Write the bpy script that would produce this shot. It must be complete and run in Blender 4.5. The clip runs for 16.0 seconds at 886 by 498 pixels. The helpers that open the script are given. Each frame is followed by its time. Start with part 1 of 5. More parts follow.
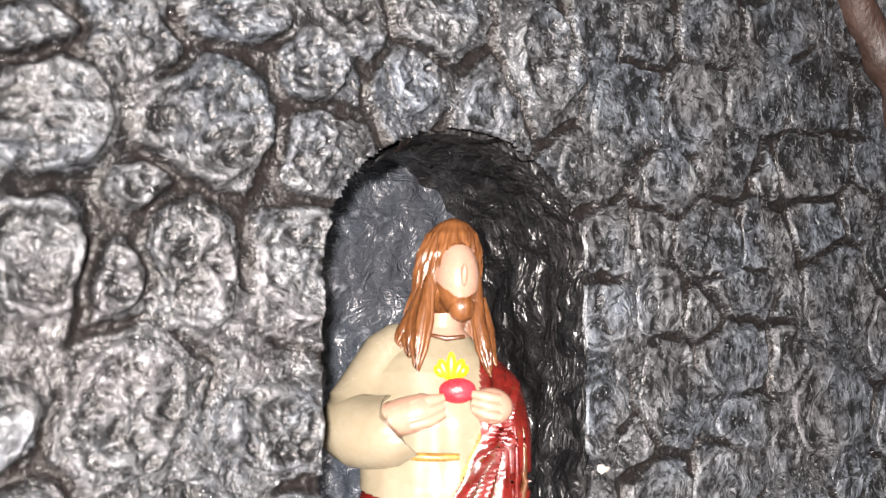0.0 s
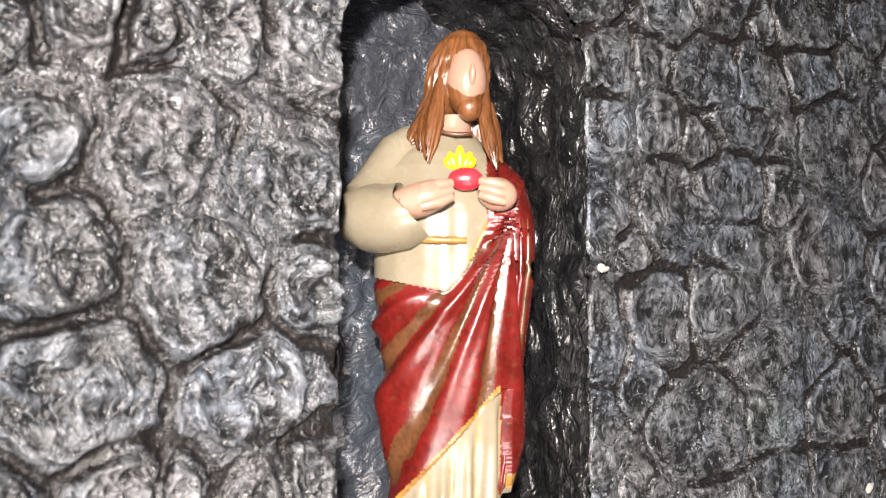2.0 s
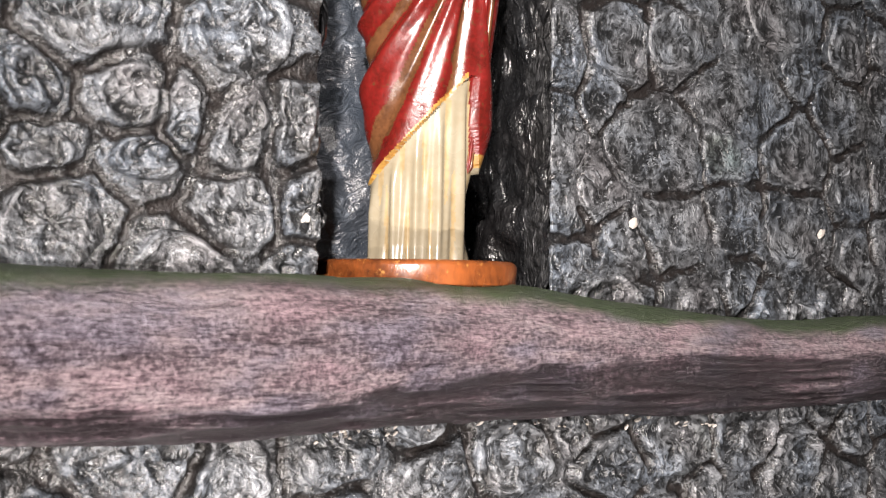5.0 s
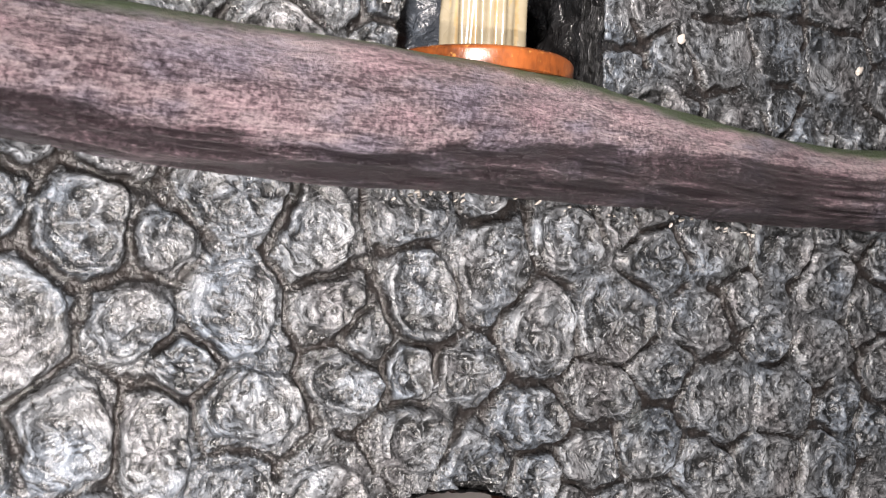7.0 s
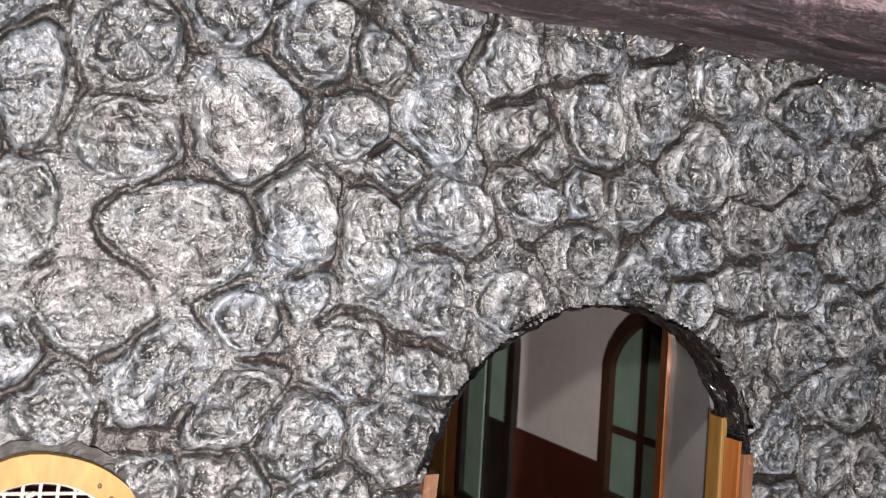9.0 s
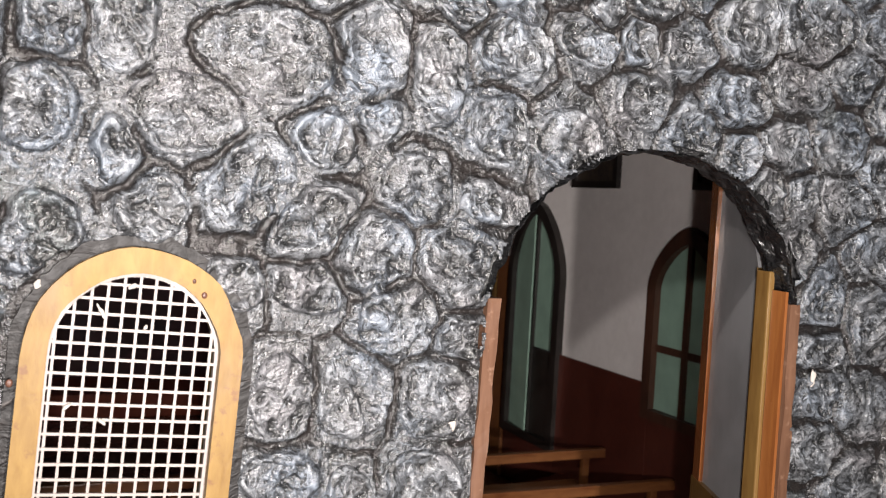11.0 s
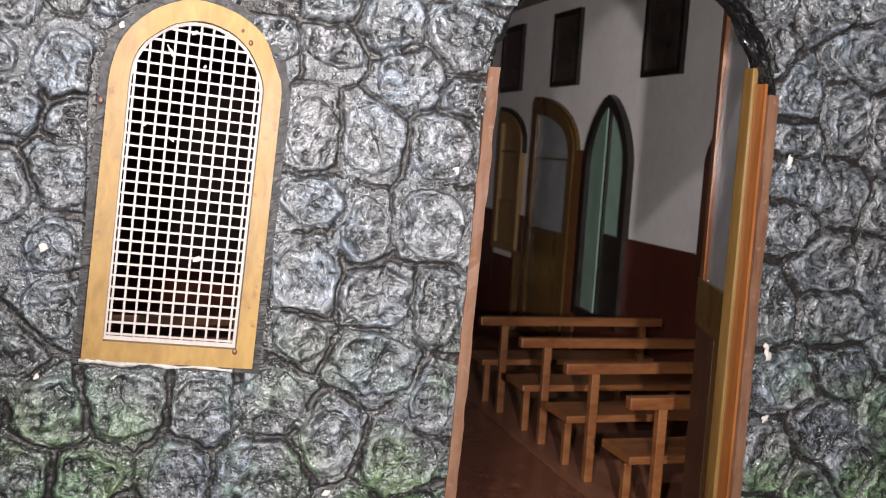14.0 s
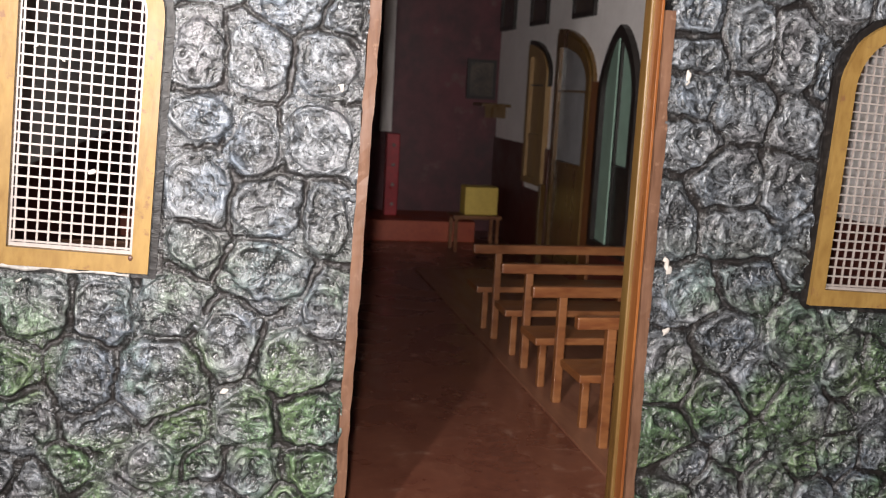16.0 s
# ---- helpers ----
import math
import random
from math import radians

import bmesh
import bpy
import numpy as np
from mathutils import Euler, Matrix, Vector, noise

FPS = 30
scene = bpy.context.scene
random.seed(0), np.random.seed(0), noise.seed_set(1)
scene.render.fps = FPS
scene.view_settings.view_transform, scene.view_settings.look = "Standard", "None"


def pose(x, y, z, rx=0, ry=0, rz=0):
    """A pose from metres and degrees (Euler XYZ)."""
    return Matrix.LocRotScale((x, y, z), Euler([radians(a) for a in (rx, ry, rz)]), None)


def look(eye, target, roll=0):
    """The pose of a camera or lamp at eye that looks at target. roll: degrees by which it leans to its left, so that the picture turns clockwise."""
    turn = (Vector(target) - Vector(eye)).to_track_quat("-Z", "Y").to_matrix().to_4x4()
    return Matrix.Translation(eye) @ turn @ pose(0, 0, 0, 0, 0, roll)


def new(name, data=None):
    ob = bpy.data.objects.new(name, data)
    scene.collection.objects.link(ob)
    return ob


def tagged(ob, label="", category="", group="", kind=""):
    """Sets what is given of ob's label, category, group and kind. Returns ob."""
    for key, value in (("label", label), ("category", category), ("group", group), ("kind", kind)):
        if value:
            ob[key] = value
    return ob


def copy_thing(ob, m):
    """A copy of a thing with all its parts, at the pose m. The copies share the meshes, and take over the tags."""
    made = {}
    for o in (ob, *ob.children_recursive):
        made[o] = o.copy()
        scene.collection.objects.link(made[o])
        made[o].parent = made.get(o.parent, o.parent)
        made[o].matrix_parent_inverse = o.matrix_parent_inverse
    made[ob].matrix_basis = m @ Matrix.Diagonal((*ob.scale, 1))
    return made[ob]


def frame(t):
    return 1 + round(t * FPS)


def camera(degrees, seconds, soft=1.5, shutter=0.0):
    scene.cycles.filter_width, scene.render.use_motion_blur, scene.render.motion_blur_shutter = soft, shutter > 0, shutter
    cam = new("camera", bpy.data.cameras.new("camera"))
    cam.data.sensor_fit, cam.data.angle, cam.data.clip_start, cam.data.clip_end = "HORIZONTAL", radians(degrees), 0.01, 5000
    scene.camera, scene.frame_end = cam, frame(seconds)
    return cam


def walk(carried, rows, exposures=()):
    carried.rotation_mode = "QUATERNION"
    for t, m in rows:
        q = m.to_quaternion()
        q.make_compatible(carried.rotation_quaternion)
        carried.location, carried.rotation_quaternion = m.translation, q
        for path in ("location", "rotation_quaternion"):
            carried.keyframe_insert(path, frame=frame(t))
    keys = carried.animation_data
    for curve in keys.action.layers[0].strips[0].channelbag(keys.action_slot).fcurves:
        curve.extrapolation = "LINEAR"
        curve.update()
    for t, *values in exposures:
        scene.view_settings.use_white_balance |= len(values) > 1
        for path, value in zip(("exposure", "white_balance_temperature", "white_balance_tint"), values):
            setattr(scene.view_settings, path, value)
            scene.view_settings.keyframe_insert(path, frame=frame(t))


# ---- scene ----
cam = camera(48.4, 16.0, soft=1.1)
ROWS = [
    (0.0, -0.1116, -0.1597, 0.4368, 93.57, 0.27, -35.57),
    (0.5, -0.1156, -0.1632, 0.4248, 93.35, 0.03, -35.21),
    (1.0, -0.1162, -0.1648, 0.4132, 93.33, -0.11, -34.97),
    (1.5, -0.1162, -0.1673, 0.4027, 93.50, -0.07, -34.68),
    (2.0, -0.1167, -0.1697, 0.3916, 93.73, -0.04, -34.58),
    (2.5, -0.1181, -0.1718, 0.3828, 93.69, -0.07, -34.33),
    (3.0, -0.1200, -0.1774, 0.3682, 93.05, -0.15, -33.97),
    (3.5, -0.1183, -0.1820, 0.3589, 93.02, -0.25, -33.76),
    (6.0, -0.1204, -0.2094, 0.2982, 91.55, -1.22, -31.49),
    (6.5, -0.1279, -0.2132, 0.2881, 91.16, -1.52, -30.88),
    (7.0, -0.1358, -0.2177, 0.2746, 90.56, -1.75, -30.18),
    (7.5, -0.1473, -0.2212, 0.2651, 89.96, -2.02, -29.08),
    (8.0, -0.1551, -0.2239, 0.2584, 89.47, -2.37, -27.93),
    (8.5, -0.1676, -0.2266, 0.2481, 88.78, -2.71, -26.73),
    (9.0, -0.1716, -0.2300, 0.2371, 88.31, -2.98, -25.75),
    (11.5, -0.1852, -0.2506, 0.1860, 86.52, -3.11, -23.06),
    (12.0, -0.1856, -0.2598, 0.1726, 85.95, -3.02, -22.43),
    (12.5, -0.1887, -0.2736, 0.1602, 85.82, -2.95, -21.24),
    (13.0, -0.1838, -0.2863, 0.1524, 85.89, -3.18, -20.02),
    (13.5, -0.1824, -0.2996, 0.1492, 85.34, -3.40, -18.64),
    (14.0, -0.1707, -0.3131, 0.1425, 84.29, -3.66, -16.76),
    (14.5, -0.1548, -0.3254, 0.1413, 83.39, -3.73, -14.72),
    (15.0, -0.1428, -0.3359, 0.1371, 82.50, -3.46, -13.31),
    (15.5, -0.1269, -0.3434, 0.1363, 81.53, -3.24, -12.16),
    (16.0, -0.1065, -0.3463, 0.1379, 80.71, -2.98, -11.51),
]
walk(cam, [(t, pose(*p)) for t, *p in ROWS],
     exposures=[(0.0, 0.20, 6680, 12), (1.0, 0.05, 6700, 12), (2.0, -0.08, 6720, 12), (3.5, -0.28, 6720, 12), (6.0, -0.10, 6580, 11),
                (9.0, -0.13, 6650, 12), (12.0, -0.14, 6380, 10), (14.0, -0.12, 6260, 10), (16.0, 0.04, 6420, 10)])
cam.data.dof.use_dof = True
cam.data.dof.focus_distance = 0.30
cam.data.dof.aperture_fstop = 42.0

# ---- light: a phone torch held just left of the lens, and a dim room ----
world = bpy.data.worlds.new("world")
scene.world = world
world.use_nodes = True
world.node_tree.nodes["Background"].inputs[0].default_value = (0.95, 0.97, 1.0, 1)
world.node_tree.nodes["Background"].inputs[1].default_value = 0.055


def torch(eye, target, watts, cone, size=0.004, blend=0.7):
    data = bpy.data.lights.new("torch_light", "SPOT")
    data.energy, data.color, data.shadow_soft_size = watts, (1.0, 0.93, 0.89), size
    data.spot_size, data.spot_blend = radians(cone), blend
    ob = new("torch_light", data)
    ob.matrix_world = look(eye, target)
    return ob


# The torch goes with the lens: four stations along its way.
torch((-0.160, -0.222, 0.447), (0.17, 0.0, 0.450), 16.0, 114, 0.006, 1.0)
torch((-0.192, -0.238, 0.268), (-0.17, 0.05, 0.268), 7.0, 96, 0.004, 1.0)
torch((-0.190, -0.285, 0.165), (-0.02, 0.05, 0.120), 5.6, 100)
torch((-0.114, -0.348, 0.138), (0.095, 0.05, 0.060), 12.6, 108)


# ---- node helpers ----
def material(name):
    m = bpy.data.materials.new(name)
    m.use_nodes = True
    nt = m.node_tree
    return m, nt, nt.nodes["Principled BSDF"]


def node(nt, kind, **values):
    n = nt.nodes.new(kind)
    for key, value in values.items():
        if key in n.inputs:
            n.inputs[key].default_value = value
    return n


def noise_tex(nt, vector, scale, detail=4.0, rough=0.55, distort=0.0):
    n = node(nt, "ShaderNodeTexNoise", Scale=scale, Detail=detail, Roughness=rough, Distortion=distort)
    nt.links.new(vector, n.inputs["Vector"])
    return n.outputs["Fac"]


def stretch(nt, vector, scale, turn=(0, 0, 0)):
    n = node(nt, "ShaderNodeMapping", Scale=scale, Rotation=turn)
    nt.links.new(vector, n.inputs["Vector"])
    return n.outputs["Vector"]


def ramp(nt, fac, stops):
    n = nt.nodes.new("ShaderNodeValToRGB")
    while len(n.color_ramp.elements) < len(stops):
        n.color_ramp.elements.new(0.5)
    for e, (p, c) in zip(n.color_ramp.elements, stops):
        e.position, e.color = p, (*c, 1) if len(c) == 3 else c
    nt.links.new(fac, n.inputs["Fac"])
    return n.outputs["Color"]


def grey(v):
    return (v, v, v)


def mix(nt, fac, a, b, blend="MIX"):
    n = nt.nodes.new("ShaderNodeMix")
    n.data_type, n.blend_type = "RGBA", blend
    for socket, value in ((n.inputs[0], fac), (n.inputs[6], a), (n.inputs[7], b)):
        if hasattr(value, "links"):
            nt.links.new(value, socket)
        else:
            socket.default_value = value if isinstance(value, float) else (*value, 1)
    return n.outputs[2]


def calc(nt, op, a, b=0.0):
    n = nt.nodes.new("ShaderNodeMath")
    n.operation = op
    for socket, value in zip(n.inputs, (a, b)):
        if hasattr(value, "links"):
            nt.links.new(value, socket)
        else:
            socket.default_value = value
    return n.outputs[0]


def bump(nt, bsdf, height, distance, strength=1.0):
    n = node(nt, "ShaderNodeBump", Strength=strength, Distance=distance)
    nt.links.new(height, n.inputs["Height"])
    nt.links.new(n.outputs["Normal"], bsdf.inputs["Normal"])
    nt.links.new(n.outputs["Normal"], bsdf.inputs["Coat Normal"])


def clay(name, dark, mid, light, tint, rough=0.34, stain=True, lift=0.0, silver=0.25, relief=0.0016, coat=0.30, swirl=False, specular=0.62):
    """Modelled clay under brushed, varnished grey paint; the brush turns from stone to stone."""
    m, nt, bsdf = material(name)
    at = nt.nodes.new("ShaderNodeTexCoord").outputs["Object"]
    rnd = calc(nt, "FRACT", calc(nt, "ADD", nt.nodes.new("ShaderNodeObjectInfo").outputs["Random"],
                                 nt.nodes.new("ShaderNodeNewGeometry").outputs["Random Per Island"]))
    turn = nt.nodes.new("ShaderNodeVectorRotate")
    turn.rotation_type = "Y_AXIS"
    nt.links.new(at, turn.inputs["Vector"])
    nt.links.new(calc(nt, "MULTIPLY", rnd, 6.283), turn.inputs["Angle"])
    curl = node(nt, "ShaderNodeTexNoise", Scale=105.0, Detail=1.5)
    nt.links.new(at, curl.inputs["Vector"])
    bent = nt.nodes.new("ShaderNodeVectorMath")
    bent.operation = "MULTIPLY_ADD"
    nt.links.new(curl.outputs["Color"], bent.inputs[0])
    bent.inputs[1].default_value = (0.011, 0.011, 0.011)
    nt.links.new(turn.outputs["Vector"], bent.inputs[2])
    brush = bent.outputs["Vector"]
    if swirl:
        # on most stones the modelling tool went round and round
        ring = nt.nodes.new("ShaderNodeAttribute")
        ring.attribute_name = "swirl"
        wound = nt.nodes.new("ShaderNodeVectorMath")
        wound.operation = "MULTIPLY_ADD"
        nt.links.new(curl.outputs["Color"], wound.inputs[0])
        wound.inputs[1].default_value = (0.014, 0.006, 0.006)
        nt.links.new(ring.outputs["Vector"], wound.inputs[2])
        pick = nt.nodes.new("ShaderNodeMix")
        pick.data_type = "VECTOR"
        nt.links.new(calc(nt, "GREATER_THAN", rnd, 0.70), pick.inputs[0])
        nt.links.new(brush, pick.inputs[4])
        nt.links.new(wound.outputs["Vector"], pick.inputs[5])
        brush = pick.outputs[1]
    strokes = noise_tex(nt, stretch(nt, brush, (1.0, 1.0, 0.14)), 1700.0, 3.0, 0.6)
    lumps = noise_tex(nt, at, 420.0, 5.0, 0.62, 0.3)
    crumple = nt.nodes.new("ShaderNodeTexNoise")
    crumple.noise_type, crumple.normalize = "RIDGED_MULTIFRACTAL", True
    for key, value in (("Scale", 520.0), ("Detail", 4.0), ("Roughness", 0.65), ("Distortion", 0.35)):
        crumple.inputs[key].default_value = value
    nt.links.new(stretch(nt, brush, (1.0, 1.0, 0.5)), crumple.inputs["Vector"])
    crumple = crumple.outputs["Fac"]
    pits = noise_tex(nt, at, 2200.0, 1.0, 0.5)
    blotch = noise_tex(nt, at, 65.0, 3.0, 0.6)
    swell = noise_tex(nt, at, 300.0, 2.0, 0.5, 0.5)
    crease = nt.nodes.new("ShaderNodeTexNoise")
    crease.noise_type, crease.normalize = "RIDGED_MULTIFRACTAL", True
    for key, value in (("Scale", 520.0), ("Detail", 2.0), ("Roughness", 0.5), ("Distortion", 0.35)):
        crease.inputs[key].default_value = value
    nt.links.new(stretch(nt, brush, (1.0, 1.0, 0.70 if swirl else 0.22)), crease.inputs["Vector"])
    crease = crease.outputs["Fac"]
    fine = noise_tex(nt, stretch(nt, brush, (1.0, 1.0, 0.15)), 1500.0, 1.0, 0.5)
    speck = noise_tex(nt, at, 1300.0, 2.0, 0.6)
    parts = ((crease, 0.75), (lumps, 0.85), (speck, 0.55)) if swirl else ((swell, 0.55), (crease, 0.46), (fine, 0.18), (pits, 0.09))
    shape = calc(nt, "MULTIPLY", parts[0][0], parts[0][1])
    for value, share in parts[1:]:
        shape = calc(nt, "ADD", shape, calc(nt, "MULTIPLY", value, share))
    if swirl:
        height = calc(nt, "ADD", calc(nt, "MULTIPLY", lumps, 0.50), calc(nt, "MULTIPLY", crease, 0.60))
    else:
        height = calc(nt, "ADD", calc(nt, "MULTIPLY", lumps, 0.30), calc(nt, "MULTIPLY", crumple, 0.20))
        height = calc(nt, "ADD", height, calc(nt, "MULTIPLY", swell, 0.20))
        height = calc(nt, "ADD", height, calc(nt, "MULTIPLY", crease, 0.42))
    # the dry brush catches what stands proud, rims and ridges first
    rim = calc(nt, "MULTIPLY", calc(nt, "SUBTRACT", nt.nodes["Geometry"].outputs["Pointiness"], 0.5), 0.4 if swirl else 0.9)
    rim = calc(nt, "MAXIMUM", rim, 0.0)
    depth, streak = (0.55, 0.08) if swirl else (0.95, 0.30)
    tone = calc(nt, "ADD", calc(nt, "MULTIPLY", calc(nt, "SUBTRACT", height, 0.53), depth), calc(nt, "MULTIPLY", calc(nt, "SUBTRACT", strokes, 0.5), streak))
    tone = calc(nt, "ADD", tone, 0.50)
    tone = calc(nt, "ADD", tone, rim)
    tone = calc(nt, "ADD", tone, calc(nt, "MULTIPLY", calc(nt, "SUBTRACT", speck if swirl else pits, 0.5), 0.30 if swirl else 0.20))
    tone = calc(nt, "ADD", tone, calc(nt, "MULTIPLY", calc(nt, "SUBTRACT", rnd, 0.5), 0.07))
    tone = calc(nt, "ADD", tone, calc(nt, "MULTIPLY", calc(nt, "SUBTRACT", blotch, 0.5), 0.22 if swirl else 0.30))
    tone = calc(nt, "ADD", tone, lift)
    if swirl:
        rub = nt.nodes.new("ShaderNodeAttribute")
        rub.attribute_name = "rub"
        bare = nt.nodes.new("ShaderNodeAttribute")
        bare.attribute_name = "bare"
        # the grey paint was dragged into the grooves here and there
        drag = ramp(nt, noise_tex(nt, at, 210.0, 3.0, 0.6, 0.5), [(0.38, grey(0.30)), (0.54, grey(1))])
        raw = calc(nt, "MULTIPLY", bare.outputs["Fac"], drag)
        tone = calc(nt, "ADD", tone, calc(nt, "MULTIPLY", calc(nt, "SUBTRACT", rub.outputs["Fac"], 0.5), 0.55))
        tone = calc(nt, "SUBTRACT", tone, calc(nt, "MULTIPLY", raw, 0.30))
    colour = ramp(nt, tone, [(0.31, dark), (0.48, mid), (0.65, light), (0.88, [min(1, 1.3 * c) for c in light])] if swirl else [(0.33, dark), (0.49, mid), (0.68, light), (0.90, [min(1, 1.3 * c) for c in light])])
    cool = ramp(nt, noise_tex(nt, at, 38.0, 2.0), [(0.34, (1.0, 0.935, 0.92)), (0.47, (1, 1, 1)), (0.64, tint)])
    colour = mix(nt, 1.0, colour, cool, "MULTIPLY")
    if stain:
        # green weathering, in patches low on the walls
        spot = node(nt, "ShaderNodeSeparateXYZ")
        nt.links.new(at, spot.inputs[0])
        low = node(nt, "ShaderNodeMapRange")
        low.inputs["From Min"].default_value, low.inputs["From Max"].default_value = 0.092, 0.040
        nt.links.new(spot.outputs["Z"], low.inputs["Value"])
        patch = ramp(nt, noise_tex(nt, at, 30.0, 3.0, 0.5), [(0.42, grey(0)), (0.56, grey(1))])
        far = ramp(nt, noise_tex(nt, at, 24.0, 3.0, 0.6), [(0.62, grey(0)), (0.74, grey(0.5))])
        amount = calc(nt, "ADD", calc(nt, "MULTIPLY", patch, calc(nt, "MULTIPLY", low.outputs[0], 1.0)), calc(nt, "MULTIPLY", far, 0.55))
        colour = mix(nt, amount, colour, mix(nt, 1.0, colour, (0.62, 0.90, 0.42), "MULTIPLY"))
    if swirl:
        # dark wash left in the pits, bright scratches of the dry brush
        pitted = ramp(nt, noise_tex(nt, stretch(nt, brush, (1.0, 1.0, 0.80)), 700.0, 4.0, 0.68, 0.6), [(0.425, grey(1)), (0.49, grey(0))])
        colour = mix(nt, calc(nt, "MULTIPLY", pitted, 0.88), colour, dark)
        scratch = ramp(nt, noise_tex(nt, stretch(nt, brush, (1.0, 1.0, 0.70)), 1100.0, 3.0, 0.6, 0.8), [(0.60, grey(0)), (0.66, grey(1))])
        colour = mix(nt, calc(nt, "MULTIPLY", scratch, 0.55), colour, [1.9 * c for c in light])
        colour = mix(nt, calc(nt, "MULTIPLY", raw, 0.92), colour, (0.0120, 0.0100, 0.0094))
    nt.links.new(colour, bsdf.inputs["Base Color"])
    gloss = ramp(nt, lumps, [(0.3, grey(rough - 0.10)), (0.7, grey(rough + 0.12))])
    nt.links.new(gloss, bsdf.inputs["Roughness"])
    bsdf.inputs["Specular IOR Level"].default_value = specular
    if swirl:
        shape = calc(nt, "MULTIPLY", shape, calc(nt, "SUBTRACT", 1.0, calc(nt, "MULTIPLY", raw, 0.25)))
    bump(nt, bsdf, shape, relief, 1.0)
    sheen = ramp(nt, tone, [(0.38, grey(0.0)), (0.58, grey(silver))])
    nt.links.new(sheen, bsdf.inputs["Metallic"])
    bsdf.inputs["Coat Weight"].default_value = coat
    if swirl:
        clean = calc(nt, "SUBTRACT", 1.0, calc(nt, "MULTIPLY", raw, 0.55))
        nt.links.new(calc(nt, "MULTIPLY", clean, coat), bsdf.inputs["Coat Weight"])
        nt.links.new(calc(nt, "MULTIPLY", clean, specular), bsdf.inputs["Specular IOR Level"])
    bsdf.inputs["Coat Roughness"].default_value = 0.22
    return m


def painted(name, colour, other, scale=60.0, rough=0.4, relief=0.0003, along=(1, 1, 1), worn=None, specular=0.5):
    """Painted or bare wood and plaster: two tones, fine grain along one axis, worn specks."""
    m, nt, bsdf = material(name)
    at = nt.nodes.new("ShaderNodeTexCoord").outputs["Object"]
    grain = noise_tex(nt, stretch(nt, at, along), scale * 6, 4.0, 0.6, 0.3)
    broad = noise_tex(nt, stretch(nt, at, along), scale, 3.0, 0.55)
    both = calc(nt, "ADD", calc(nt, "MULTIPLY", grain, 0.45), calc(nt, "MULTIPLY", broad, 0.55))
    shade = ramp(nt, both, [(0.36, other), (0.62, colour)])
    if worn:
        specks = ramp(nt, noise_tex(nt, at, scale * 4, 5.0, 0.65), [(0.60, grey(0)), (0.70, grey(1))])
        shade = mix(nt, specks, shade, worn)
    nt.links.new(shade, bsdf.inputs["Base Color"])
    gloss = ramp(nt, broad, [(0.3, grey(max(0.05, rough - 0.08))), (0.7, grey(rough + 0.1))])
    nt.links.new(gloss, bsdf.inputs["Roughness"])
    bsdf.inputs["Specular IOR Level"].default_value = specular
    if relief:
        bump(nt, bsdf, both, relief, 0.7)
    return m


STONE = clay("stone_paint", (0.010, 0.0103, 0.0107), (0.068, 0.0715, 0.0765), (0.142, 0.150, 0.160), (0.86, 0.945, 1.05), 0.31, True, 0.0, 0.08, 0.00068, 0.18, True, 0.50)
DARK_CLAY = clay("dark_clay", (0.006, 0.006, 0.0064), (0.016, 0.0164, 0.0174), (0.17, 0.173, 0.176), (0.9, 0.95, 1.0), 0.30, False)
BLUE_CLAY = clay("blue_clay", (0.031, 0.0372, 0.0465), (0.118, 0.136, 0.161), (0.26, 0.285, 0.316), (0.85, 0.93, 1.0), 0.4, False, 0.02)
MORTAR = clay("mortar_paint", (0.0055, 0.0055, 0.0055), (0.026, 0.0262, 0.027), (0.125, 0.127, 0.13), (0.95, 0.97, 1.0), 0.42, True, 0.02, 0.06, 0.0022, 0.14, False, 0.55)
JOINT = clay("joint_paint", (0.006, 0.0052, 0.005), (0.018, 0.0155, 0.0145), (0.07, 0.065, 0.062), (1.0, 0.92, 0.86), 0.50, False, -0.07, 0.0, 0.0005, 0.0, False, 0.22)


